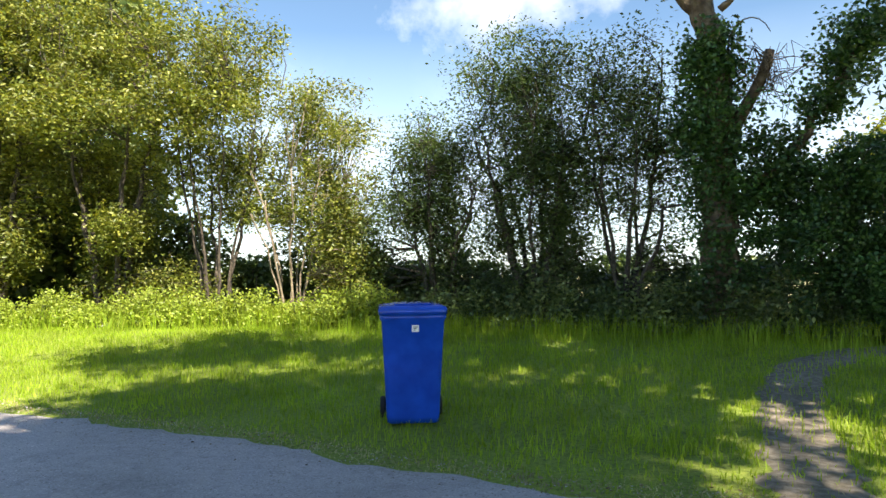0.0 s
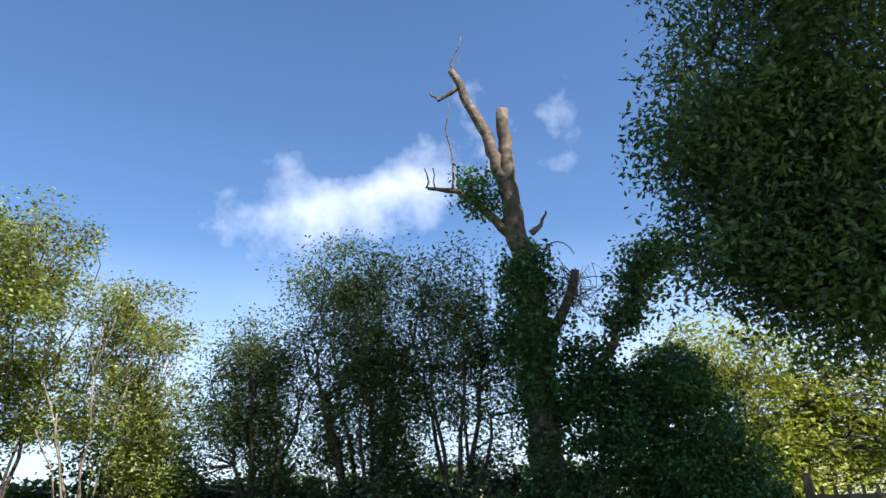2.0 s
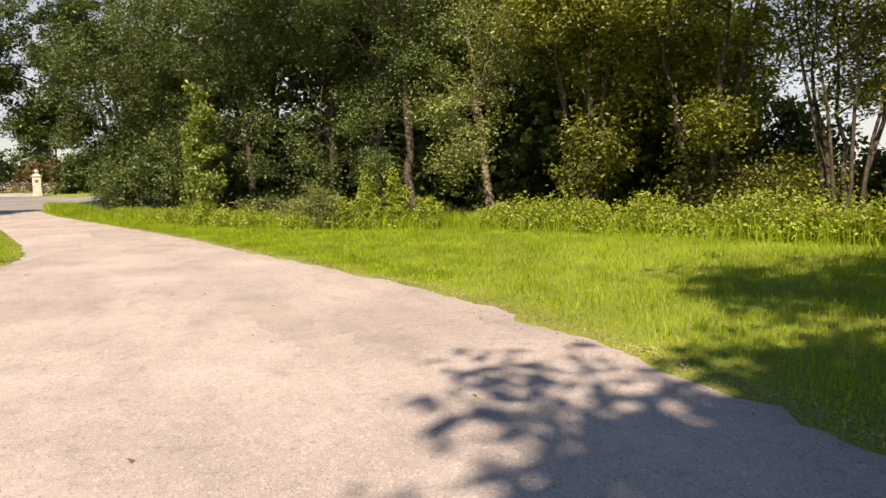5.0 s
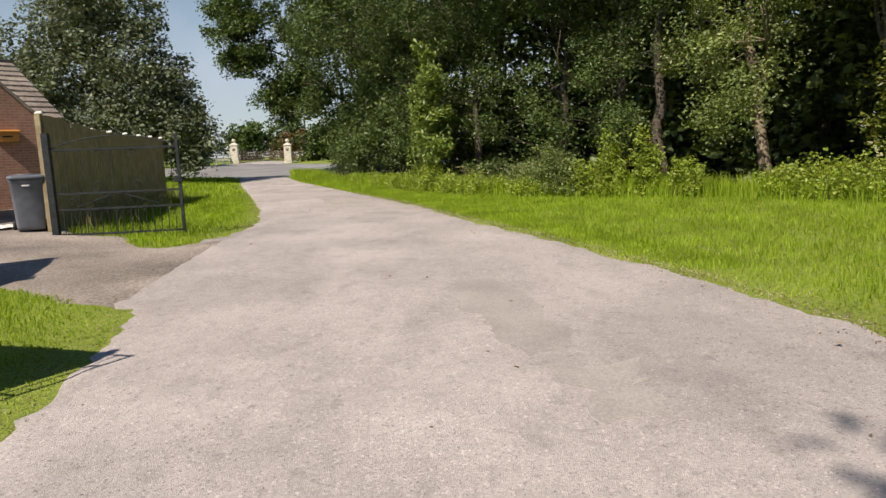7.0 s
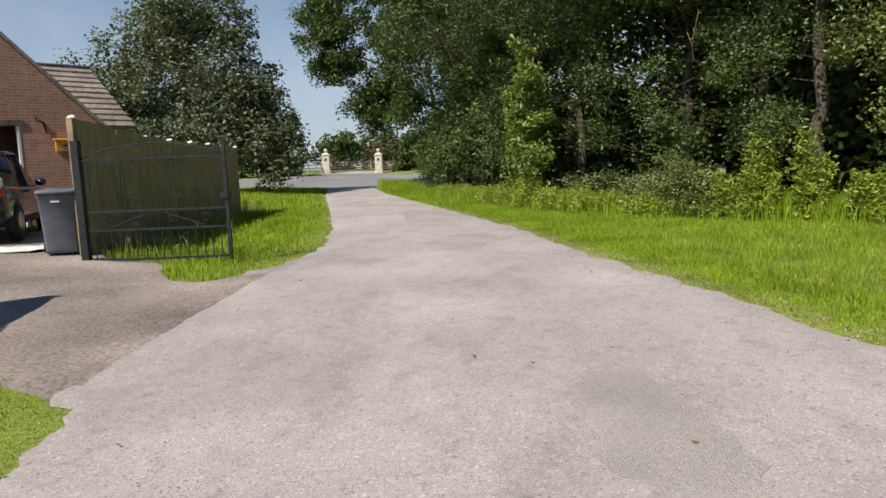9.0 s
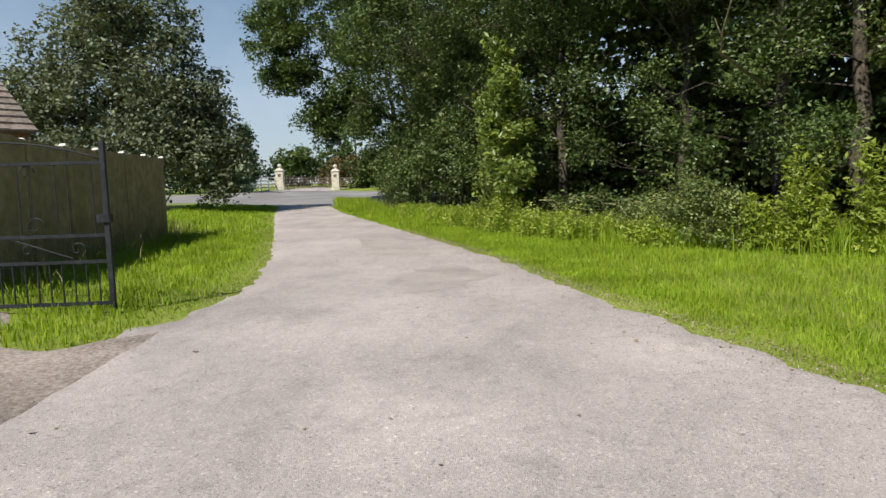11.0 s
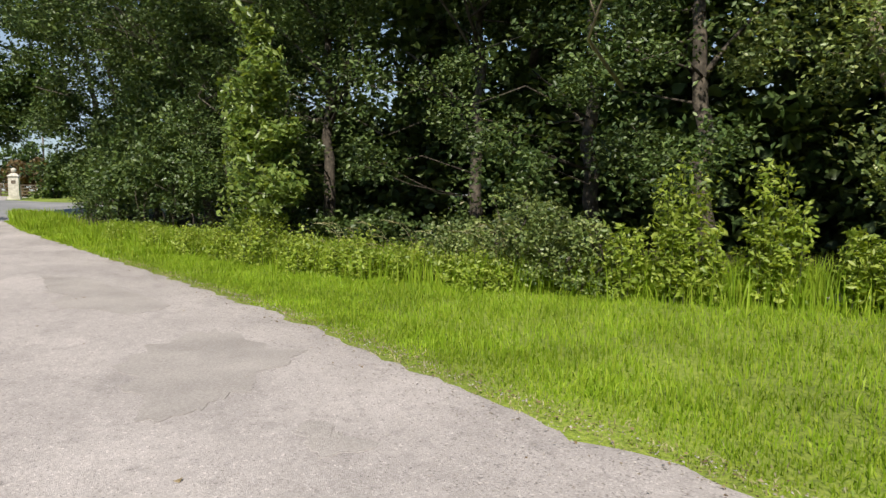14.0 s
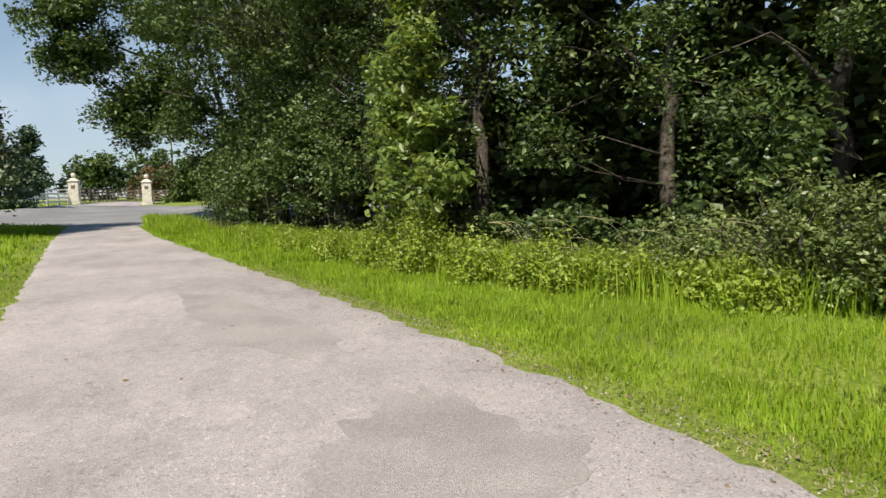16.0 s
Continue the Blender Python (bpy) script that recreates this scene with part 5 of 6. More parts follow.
# ---- the brick outbuilding ----
def brick_house():
    """A gabled outbuilding, built with its right-hand corner at the origin and its gable along -y."""
    Z, EAVE, span = -0.1, 2.5, 10.0
    ob = thing("brick_house", HOUSE, "old red-brick outbuilding with clay tiled roof", "house")
    slope = lambda y: EAVE - y * 1.02
    ridge = slope(-span / 2)

    def wall(y0, y1, z0, za, zb):
        part("wall", Geo().hexa([(0, y0, z0), (0, y1, z0), (-0.3, y1, z0), (-0.3, y0, z0)], [(0, y0, za), (0, y1, zb), (-0.3, y1, zb), (-0.3, y0, za)]).mesh("wall", M["brick"]), ob)

    top = 2.5
    wall(-1.85, 0, Z, slope(-1.85), slope(0))
    wall(-5.0, -1.85, top, slope(-5.0), slope(-1.85))
    wall(-7.4, -5.0, Z, slope(-2.6), slope(-5.0))
    part("wall", Geo().box(-7.5, -0.3, Z, -0.3, 0, EAVE).mesh("wall", M["brick"]), ob)
    part("lintel", Geo().box(-0.2, -5.1, top - 0.02, 0.03, -1.75, top + 0.12).mesh("lintel", M["gate_wood"], 0.01), ob)
    part("door_jamb", Geo().box(-0.16, -1.91, 0, 0.01, -1.85, top).mesh("door_jamb", M["white_paint"], 0.006), ob)
    part("garage_door", Geo().box(-0.9, -5.2, 0, -0.8, -1.7, top + 0.1).mesh("garage_door", M["door_red"]), ob, "dark brown-red garage door in shade")
    part("roof", Geo().hexa([(0.06, 0.2, EAVE - 0.2), (-7.6, 0.2, EAVE - 0.2), (-7.6, -span / 2, ridge), (0.06, -span / 2, ridge)],
                            [(0.06, 0.2, EAVE - 0.08), (-7.6, 0.2, EAVE - 0.08), (-7.6, -span / 2, ridge + 0.11), (0.06, -span / 2, ridge + 0.11)]).mesh("roof", M["tile"]), ob)
    part("roof", Geo().hexa([(0.06, -span - 0.2, EAVE - 0.2), (-7.6, -span - 0.2, EAVE - 0.2), (-7.6, -span / 2, ridge), (0.06, -span / 2, ridge)],
                            [(0.06, -span - 0.2, EAVE - 0.08), (-7.6, -span - 0.2, EAVE - 0.08), (-7.6, -span / 2, ridge + 0.11), (0.06, -span / 2, ridge + 0.11)]).mesh("roof", M["tile"]), ob)
    wall(-10.0, -7.4, Z, EAVE, slope(-2.6))
    part("wall", Geo().box(-7.5, -10.0, Z, -0.3, -9.7, EAVE).mesh("wall", M["brick"]), ob)
    part("wall", Geo().hexa([(-7.5, -9.7, Z), (-7.2, -9.7, Z), (-7.2, -0.3, Z), (-7.5, -0.3, Z)], [(-7.5, -9.7, EAVE), (-7.2, -9.7, EAVE), (-7.2, -0.3, EAVE), (-7.5, -0.3, EAVE)]).mesh("wall", M["brick"]), ob)
    part("verge_board", Geo().hexa([(0.02, 0.2, EAVE - 0.2), (0.05, 0.2, EAVE - 0.2), (0.05, -span / 2, ridge), (0.02, -span / 2, ridge)],
                                   [(0.02, 0.2, EAVE - 0.14), (0.05, 0.2, EAVE - 0.14), (0.05, -span / 2, ridge + 0.06), (0.02, -span / 2, ridge + 0.06)]).mesh("verge_board", M["gate_wood"]), ob)
    part("wall_tie", Geo().tube([(0.03, -1.5, 2.75), (0.05, -1.48, 2.6), (0.03, -1.33, 2.57), (0.03, -1.28, 2.3)], 0.02, 6).mesh("wall_tie", M["iron"], smooth=True), ob, "iron wall tie")
    part("gutter", Geo().tube([(0.1, 0.25, EAVE - 0.2), (-7.5, 0.25, EAVE - 0.22)], 0.06, 8).mesh("gutter", M["iron"], smooth=True), ob)
    return ob


HOUSE = pose(-24.6, -8.0, ground_z(-24.6, -9), 0, 0, 44)
brick_house()


def tiled_wing():
    """A lower range behind, gabled, whose tiled slope is laid in courses; its ridge runs along y."""
    ob = thing("tiled_outbuilding", pose(-24.6, -8.0, 0, 0, 0, 50), "low brick range with a weathered clay-tiled roof", "house")
    xe, xr, y0, y1, e, r, Z = -2.56, -5.64, -4.5, 2.03, 2.95, 5.04, 0.1
    part("wall", Geo().hexa([(xe - 0.25, y0, Z), (xe - 0.25, y1 - 0.15, Z), (2 * xr - xe + 0.25, y1 - 0.15, Z), (2 * xr - xe + 0.25, y0, Z)],
                            [(xe - 0.25, y0, e), (xe - 0.25, y1 - 0.15, e), (2 * xr - xe + 0.25, y1 - 0.15, e), (2 * xr - xe + 0.25, y0, e)]).mesh("wall", M["brick"]), ob)
    part("gable", Geo().hexa([(xe - 0.25, y1 - 0.4, e), (xe - 0.25, y1 - 0.15, e), (2 * xr - xe + 0.25, y1 - 0.15, e), (2 * xr - xe + 0.25, y1 - 0.4, e)],
                             [(xr + 0.1, y1 - 0.4, r - 0.1), (xr + 0.1, y1 - 0.15, r - 0.1), (xr - 0.1, y1 - 0.15, r - 0.1), (xr - 0.1, y1 - 0.4, r - 0.1)]).mesh("gable", M["brick"]), ob)
    wr = part("roof", Geo().hexa([(xe, y0, e - 0.05), (xe, y1 - 0.02, e - 0.05), (xr, y1 - 0.02, r - 0.05), (xr, y0, r - 0.05)], [(xe, y0, e), (xe, y1 - 0.02, e), (xr, y1 - 0.02, r), (xr, y0, r)]).mesh("roof", M["tile"]), ob)
    part("roof", Geo().hexa([(2 * xr - xe, y0, e - 0.05), (2 * xr - xe, y1 - 0.02, e - 0.05), (xr, y1 - 0.02, r - 0.05), (xr, y0, r - 0.05)],
                            [(2 * xr - xe, y0, e), (2 * xr - xe, y1 - 0.02, e), (xr, y1 - 0.02, r), (xr, y0, r)]).mesh("roof", M["tile"]), ob)
    part("ridge_tiles", Geo().tube([(xr, y0, r + 0.02), (xr, y1, r + 0.02)], 0.09, 8).mesh("ridge_tiles", M["tile"], smooth=True), ob)
    rows, n = 11, 10
    for k in range(rows):
        t, t2 = k / rows, (k + 1) / rows
        xa, xb, za, zb = xe + (xr - xe) * t, xe + (xr - xe) * t2, e + (r - e) * t, e + (r - e) * t2
        for q in range(n):
            ya, yb = y0 + (y1 - y0) * q / n, y0 + (y1 - y0) * (q + 1) / n - 0.008
            dz = RNG.uniform(-0.008, 0.012)
            part("tile_strip", Geo().hexa([(xa + 0.06, ya, za + 0.005), (xa + 0.06, yb, za + 0.005), (xb, yb, zb + 0.005), (xb, ya, zb + 0.005)],
                                          [(xa + 0.06, ya, za + 0.05 + dz), (xa + 0.06, yb, za + 0.05 + dz), (xb, yb, zb + 0.025), (xb, ya, zb + 0.025)]).mesh("tile_strip", M["tile"]), wr)
    return ob


tiled_wing()
pb = thing("post_box", HOUSE @ pose(0.01, -0.85, 1.85), "varnished orange wooden letter box on the brick wall", "letter box")
part("case", Geo().box(0, -0.28, 0, 0.16, 0.28, 0.28).mesh("case", M["orange"], 0.01), pb)
part("roof", Geo().hexa([(0, -0.32, 0.28), (0.22, -0.32, 0.26), (0.22, 0.32, 0.26), (0, 0.32, 0.28)], [(0, -0.32, 0.33), (0.22, -0.32, 0.29), (0.22, 0.32, 0.29), (0, 0.32, 0.33)]).mesh("roof", M["orange"], 0.004), pb)
part("slot", Geo().box(0.158, -0.12, 0.12, 0.165, 0.12, 0.16).mesh("slot", M["dark"]), pb)


# ---- the parked car ----
def parked_car(m):
    """A mid-size estate off-roader: lower body, greenhouse, lamps, bumpers, mirrors and wheels. x runs to its front."""
    ob = thing("parked_car", m, "dark blue off-road car parked on the driveway by the house", "car")
    L, W = 4.5, 0.93
    secs = []
    prof = [(0.0, 0.55, 0.98), (0.05, 0.42, 1.08), (0.35, 0.40, 1.10), (1.4, 0.38, 1.06), (2.9, 0.38, 1.03), (3.4, 0.38, 1.0), (4.2, 0.42, 0.92), (4.45, 0.5, 0.8), (4.5, 0.55, 0.7)]
    V, F = [], []
    n = 8
    for k, (x, lo, hi) in enumerate(prof):
        w = W * (0.93 if k in (0, 8) else (0.97 if k in (1, 7) else 1.0))
        V += [(x, -w + 0.06, lo), (x, -w, lo + 0.12), (x, -w, hi - 0.18), (x, -w + 0.07, hi), (x, w - 0.07, hi), (x, w, hi - 0.18), (x, w, lo + 0.12), (x, w - 0.06, lo)]
    F = [(k * n + s, k * n + (s + 1) % n, (k + 1) * n + (s + 1) % n, (k + 1) * n + s) for k in range(len(prof) - 1) for s in range(n)]
    F += [tuple(range(n))[::-1], tuple(range((len(prof) - 1) * n, len(prof) * n))]
    part("body", Geo().add(V, F).mesh("body", M["carpaint"], 0.02, True), ob)
    low = [(0.06, -0.84, 1.06), (3.3, -0.84, 1.02), (3.3, 0.84, 1.02), (0.06, 0.84, 1.06)]
    high = [(0.42, -0.68, 1.68), (2.25, -0.68, 1.70), (2.25, 0.68, 1.70), (0.42, 0.68, 1.68)]
    part("greenhouse", Geo().hexa(low, high).mesh("greenhouse", M["glass"], 0.03, True), ob, "dark tinted windows")
    part("roof", Geo().hexa([(0.30, -0.72, 1.68), (2.3, -0.72, 1.70), (2.3, 0.72, 1.70), (0.30, 0.72, 1.68)], [(0.4, -0.66, 1.76), (2.1, -0.66, 1.77), (2.1, 0.66, 1.77), (0.4, 0.66, 1.76)]).mesh("roof", M["carpaint"], 0.02, True), ob)
    for s in (-1, 1):
        for x0, x1, w in ((0.08, 0.42, 0.10), (1.28, 1.36, 0.07), (2.28, 3.2, 0.07)):
            part("window_pillar", Geo().hexa([(x0, s * 0.85, 1.05), (x0 + w, s * 0.85, 1.05), (x0 + w, s * 0.80, 1.05), (x0, s * 0.80, 1.05)],
                                             [(x1 if x0 < 2 else 2.25, s * 0.69, 1.70), ((x1 if x0 < 2 else 2.25) + w, s * 0.69, 1.70), ((x1 if x0 < 2 else 2.25) + w, s * 0.64, 1.70), (x1 if x0 < 2 else 2.25, s * 0.64, 1.70)]).mesh("window_pillar", M["carpaint"], 0.006), ob)
        part("tail_lamp", Geo().box(-0.03, s * 0.79 - 0.11, 0.88, 0.16, s * 0.79 + 0.11, 1.06).mesh("tail_lamp", M["lamp_red"], 0.03, True), ob, "red tail lamp")
        part("tail_lamp_top", Geo().box(-0.02, s * 0.79 - 0.11, 1.06, 0.14, s * 0.79 + 0.11, 1.24).mesh("tail_lamp_top", M["lamp_clear"], 0.02, True), ob, "clear upper lamp lens")
        part("mirror", Geo().box(2.75, s * 1.0 - 0.1, 1.05, 2.9, s * 1.0 + 0.1, 1.2).mesh("mirror", M["carpaint"], 0.03, True), ob)
        part("sill", Geo().box(1.0, s * 0.9 - 0.03, 0.33, 3.2, s * 0.9 + 0.03, 0.48).mesh("sill", M["rubber"], 0.01), ob)
        for x in (0.85, 3.5):
            part("wheel_arch", Geo().lathe([(0.44, -0.03), (0.44, 0.04), (0.3, 0.045)], (x, s * 0.90, 0.37), 24, "y").mesh("wheel_arch", M["rubber"], smooth=True), ob, "black wheel arch")
            tyre = part("tyre", Geo().lathe([(0.2, -0.1), (0.33, -0.11), (0.365, -0.08), (0.365, 0.08), (0.33, 0.11), (0.2, 0.1)], (x, s * 0.86, 0.365), 24, "y").mesh("tyre", M["rubber"], smooth=True), ob)
            part("rim", Geo().lathe([(0.06, -0.115), (0.21, -0.11), (0.23, 0.0), (0.21, 0.11), (0.06, 0.115)], (x, s * 0.865, 0.365), 20, "y").mesh("rim", M["chrome"], smooth=True), tyre)
    part("rear_bumper", Geo().box(-0.12, -0.9, 0.42, 0.14, 0.9, 0.72).mesh("rear_bumper", M["rubber"], 0.04, True), ob)
    part("number_plate", Geo().box(-0.05, -0.26, 0.78, -0.005, 0.26, 0.89).mesh("number_plate", M["lamp_clear"], 0.004), ob, "blank number plate")
    part("spoiler", Geo().box(0.2, -0.62, 1.70, 0.42, 0.62, 1.75).mesh("spoiler", M["carpaint"], 0.01), ob)
    return ob


parked_car(pose(-18.75, -7.82, ground_z(-19.5, -8.2) + 0.005, 0, 0, 202))


# ---- wooden gate to the east ----
wg = thing("picket_gate", pose(5.15, 12.45, ground_z(5.15, 12.45) - 0.03, 0, 0, -28) @ Matrix.Scale(0.76, 4), "weathered brown wooden picket gate on a stout post", "gate")
part("post", Geo().box(-0.09, -0.09, 0, 0.09, 0.09, 1.35).mesh("post", M["gate_wood"], 0.015), wg)
for z in (0.3, 0.8):
    part("rail", Geo().box(0.09, -0.03, z, 2.6, 0.03, z + 0.1).mesh("rail", M["gate_wood"], 0.006), wg)
for k in range(10):
    x = 0.2 + 0.26 * k
    part("picket", Geo().hexa([(x, -0.055, 0.08), (x + 0.09, -0.055, 0.08), (x + 0.09, -0.032, 0.08), (x, -0.032, 0.08)], [(x + 0.01, -0.055, 1.08), (x + 0.08, -0.055, 1.08), (x + 0.08, -0.032, 1.08), (x + 0.01, -0.032, 1.08)]).mesh("picket", M["gate_wood"], 0.004), wg)


# ---- undergrowth ----
def hedge_y(x):
    return float(np.interp(x, HX, HY))


def weeds(name, at, label, r, h, n, per, leaf, size, wide, group, spread=0.16, stalk=True):
    """A stand of stalks with leaves all the way up."""
    x, y = at
    ob = thing(name, pose(x, y, ground_z(x, y) - 0.02), label, "plant", group)
    g = Geo()
    pts = []
    for k in range(n):
        a, q = RNG.uniform(0, 6.28), math.sqrt(RNG.uniform())
        bx, by = math.cos(a) * q * r[0], math.sin(a) * q * r[1]
        hh = h * RNG.uniform(0.55, 1.1) * (1 - 0.35 * q * q)
        lx, ly = RNG.normal() * 0.12 * hh, RNG.normal() * 0.12 * hh
        g.tube([(bx, by, 0), (bx + lx * 0.4, by + ly * 0.4, hh * 0.5), (bx + lx, by + ly, hh)], [0.008, 0.006, 0.003], 4)
        t = RNG.uniform(0.12, 1.0, per)[:, None]
        pts.append(np.array([bx, by, 0]) + t * np.array([lx, ly, hh]) + RNG.normal(size=(per, 3)) * np.array([spread, spread, spread * 0.5]) * (0.4 + hh * 0.4))
    tagged(part("stem_tangle", g.mesh("stem_tangle", M["berry"]), ob), kind="stuff")
    P = np.concatenate(pts)
    P[:, 2] = np.maximum(P[:, 2], 0.04)
    V, F = leaves(P, size, wide, 0.3, 0.2)
    tagged(part("leaves", mesh_np("leaves", V, F, M[leaf]), ob), kind="stuff")
    return ob


NETTLE, WEED, BRAM = "tall bright green nettles at the foot of the hedge", "low sunlit yellow-green weeds at the foot of the hedge", "tangled bramble bush with dull leaves at the wood's edge"
for x, y, rx, ry, h, n in ((-20.2, 6.95, 0.45, 0.3, 1.8, 20), (-19.5, 7.6, 0.42, 0.3, 1.7, 18), (-20.8, 6.5, 0.3, 0.25, 1.2, 8), (-18.5, 8.1, 0.6, 0.35, 1.0, 16)):
    weeds("nettles", (x, y), NETTLE, (rx, ry), h, int(n * 1.1), 110, "leaf_weed", 0.10, 0.42, "nettle stands", 0.07)
for x, y, rx, h, n in ((-27.6, 3.2, 0.9, 1.15, 34), (-28.8, 2.8, 0.8, 0.95, 28), (-26.3, 3.75, 0.9, 0.8, 30), (-25.0, 4.3, 0.8, 0.75, 28), (-23.9, 4.9, 0.7, 0.65, 24), (-22.7, 5.4, 0.7, 0.6, 24), (-30.5, 2.2, 0.9, 0.75, 26), (-33, 1.4, 1.2, 0.65, 24), (-35.6, 0.6, 1.2, 0.6, 22)):
    weeds("nettles", (x, y), NETTLE, (rx, 0.45), h, n, 105, "leaf_weed", 0.075, 0.5, "nettle stands", 0.15)
for k in range(13):
    x = -17.0 + 0.93 * k
    weeds("hedge_weeds", (x, hedge_y(x) - 0.1 - 0.25 * (k % 2)), WEED, (0.75, 0.45), 0.62 + 0.4 * ((k * 7) % 5) / 4, 40, 88, "leaf_weed", 0.075, 0.55, "hedge weeds", 0.17)
for k in range(9):
    x = -4.9 + 0.95 * k
    weeds("shaded_undergrowth", (x, hedge_y(x) + 0.15), "dark shaded undergrowth of nettles and brambles", (0.8, 0.55), 1.0 + 0.35 * ((k * 5) % 4) / 3, 30, 70, "leaf_bramble" if k % 2 else "leaf_haw_shade", 0.09, 0.55, "shaded undergrowth", 0.18)
for x, y, rx, h in ((-22.3, 5.95, 0.9, 1.25), (-21.4, 6.2, 0.7, 1.0), (-23.6, 5.6, 0.8, 0.8)):
    plant("bramble", (x, y), BRAM, "shrub", fan(0, 0, h * 0.6, 0.5, 4, 0.008, seed=int(-x * 10)), [(0, 0, h * 0.55, rx, 0.55, h * 0.6, 1)], 66, 56, "leaf_bramble", "bark", 0.17, 0.045, 0.6, group="brambles", twigs=0.1)
# the low, dense bottom of the hedge
for k in range(11):
    x = 3.2 - 1.5 * k
    plant("hedge_bottom", (x, hedge_y(max(x, -8.6)) + 1.7), "low dense tangled hedge bottom under the shrubs", "hedge", fan(0, 0, 1.2, 0.8, 5, 0.02, seed=120 + k),
          [(0, 0, 0.6, 1.0, 0.4, 0.75 + 0.2 * ((k * 3) % 4) / 3, 1.0)], 42, 34, "leaf_haw_shade", "bark", 0.2, 0.13, 0.65, group="hedge bottoms", twigs=0.3)
# shaded leafy fringe inside the wood's edge
for k in (0, 3, 4, 5, 6, 7, 8, 9, 10, 11):
    x = -23.2 - 2.1 * k
    y = hedge_y(x) + 0.9
    h = 2.2 + 0.9 * ((k * 7) % 5) / 4
    plant("wood_edge_bush", (x, y), "leafy bush at the shaded edge of the wood", "shrub", fan(0, 0, h * 0.5, 0.4, 3, 0.018, seed=90 + k),
          [(0, 0.1, h * 0.75, 1.1, 0.7, h * 0.42, 0.62), (0.2, 0, h * 0.3, 0.9, 0.5, h * 0.3, 0.22)], 44, 42, "leaf_wood" if k % 3 else "leaf_haw_shade", "bark", 0.24, 0.085, 0.55, group="wood edge bushes", twigs=0.15, gather=1.6)

for x in (-24.4, -25.6, -26.8, -28.0):
    plant("wood_edge_bush", (x, hedge_y(x) + 0.95), "low leafy bush in the deep shade of the wood", "shrub", fan(0, 0, 0.5, 0.3, 3, 0.012, seed=int(-x * 7)),
          [(0, 0, 0.45, 0.9, 0.45, 0.55, 1.0)], 34, 44, "leaf_wood", "bark", 0.2, 0.08, 0.55, group="wood edge bushes", twigs=0.1)

# arching dead grass in front of the dark wood
g = Geo()
for k in range(55):
    x = RNG.uniform(-26.0, -22.2)
    y = hedge_y(x) - 0.25 + RNG.normal() * 0.15
    z = ground_z(x, y)
    a, h, out = RNG.uniform(-1, 1), RNG.uniform(0.6, 1.15), RNG.uniform(0.35, 0.85)
    dx, dy = math.cos(a) * out * (1 if k % 2 else -1), -abs(math.sin(a)) * out
    bend = [(x + dx * q * q, y + dy * q * q, z + h * (1.75 * q - 0.95 * q * q)) for q in (0, 0.2, 0.4, 0.55, 0.7, 0.82, 0.92, 1.0)]
    g.tube(bend, [0.003, 0.0027, 0.0024, 0.0022, 0.002, 0.004, 0.006, 0.002], 4)
tagged(new("dead_grass_stems", g.mesh("dead_grass_stems", M["blade_dry"])), "arching dry grass stems against the dark wood", "grass", kind="stuff")

# thin dead branches in the wood
for x, y, z, dx, dz in ((-20.8, 5.9, 3.3, 0.9, 0.75), (-31.0, 3.0, 6.0, 1.3, -0.2)):
    br = thing("dead_branch", pose(x, y, z), "thin pale dead branch sticking out of the wood", "branch")
    part("limb", Geo().tube([(-dx * 0.5, 0.9, -dz * 0.6), (0, 0, 0), (dx * 0.45, -0.15, dz * 0.35), (dx, -0.2, dz)], [0.03, 0.022, 0.015, 0.006], 6).mesh("limb", M["bark_pale"], smooth=True), br)
    part("twig", Geo().tube([(dx * 0.3, -0.1, dz * 0.25), (dx * 0.25, -0.2, dz * 0.25 + 0.3)], [0.01, 0.004], 5).mesh("twig", M["bark_pale"], smooth=True), br)


# ---- litter ----
def litter(at, size, label, name="litter", mat="rag"):
    x, y = at
    ob = thing(name, pose(x, y, ground_z(x, y) + 0.02), label, "litter", "litter")
    bm = bmesh.new()
    bmesh.ops.create_icosphere(bm, subdivisions=3, radius=1.0)
    for v in bm.verts:
        n = 1 + 0.6 * noise.noise(v.co * 1.9 + Vector((x, y, 0))) + 0.4 * noise.noise(v.co * 5)
        v.co = Vector((v.co.x * size[0] * n, v.co.y * size[1] * n, max(-0.02, (v.co.z + 0.35) * size[2] * n)))
    me = bpy.data.meshes.new("bag")
    bm.to_mesh(me)
    bm.free()
    me.materials.append(M[mat])
    part("bag", me, ob)
    return ob


litter((-19.0, 8.05), (0.15, 0.11, 0.09), "crumpled white bag lying in the long grass")
litter((-11.9, 11.0), (0.26, 0.16, 0.10), "crumpled white bag lying in the hedge weeds")
litter((-18.7, 9.6), (0.11, 0.10, 0.22), "pale broken stone at the foot of the leaning trunk", "stone", "pebble")
ps = thing("plastic_sheet", pose(-18.5, -6.4, ground_z(-18.5, -6.4) + 0.02), "white plastic sheet lying flat beside the grey bin", "sheet")
V, F = [], []
for i in range(13):
    for j in range(9):
        u, v = i / 12 * 2 - 1, j / 8 * 2 - 1
        V.append((u * 0.45 + 0.05 * math.sin(v * 5), v * 0.5 + 0.06 * math.sin(u * 4), 0.02 + 0.10 * abs(noise.noise((u * 2, v * 2, 4))) * (1 - u * u) ))
F = [(i * 9 + j, (i + 1) * 9 + j, (i + 1) * 9 + j + 1, i * 9 + j + 1) for i in range(12) for j in range(8)]
sh = mesh_np("sheet", np.array(V), np.array(F), M["sheet"])
part("sheet", sh, ps)


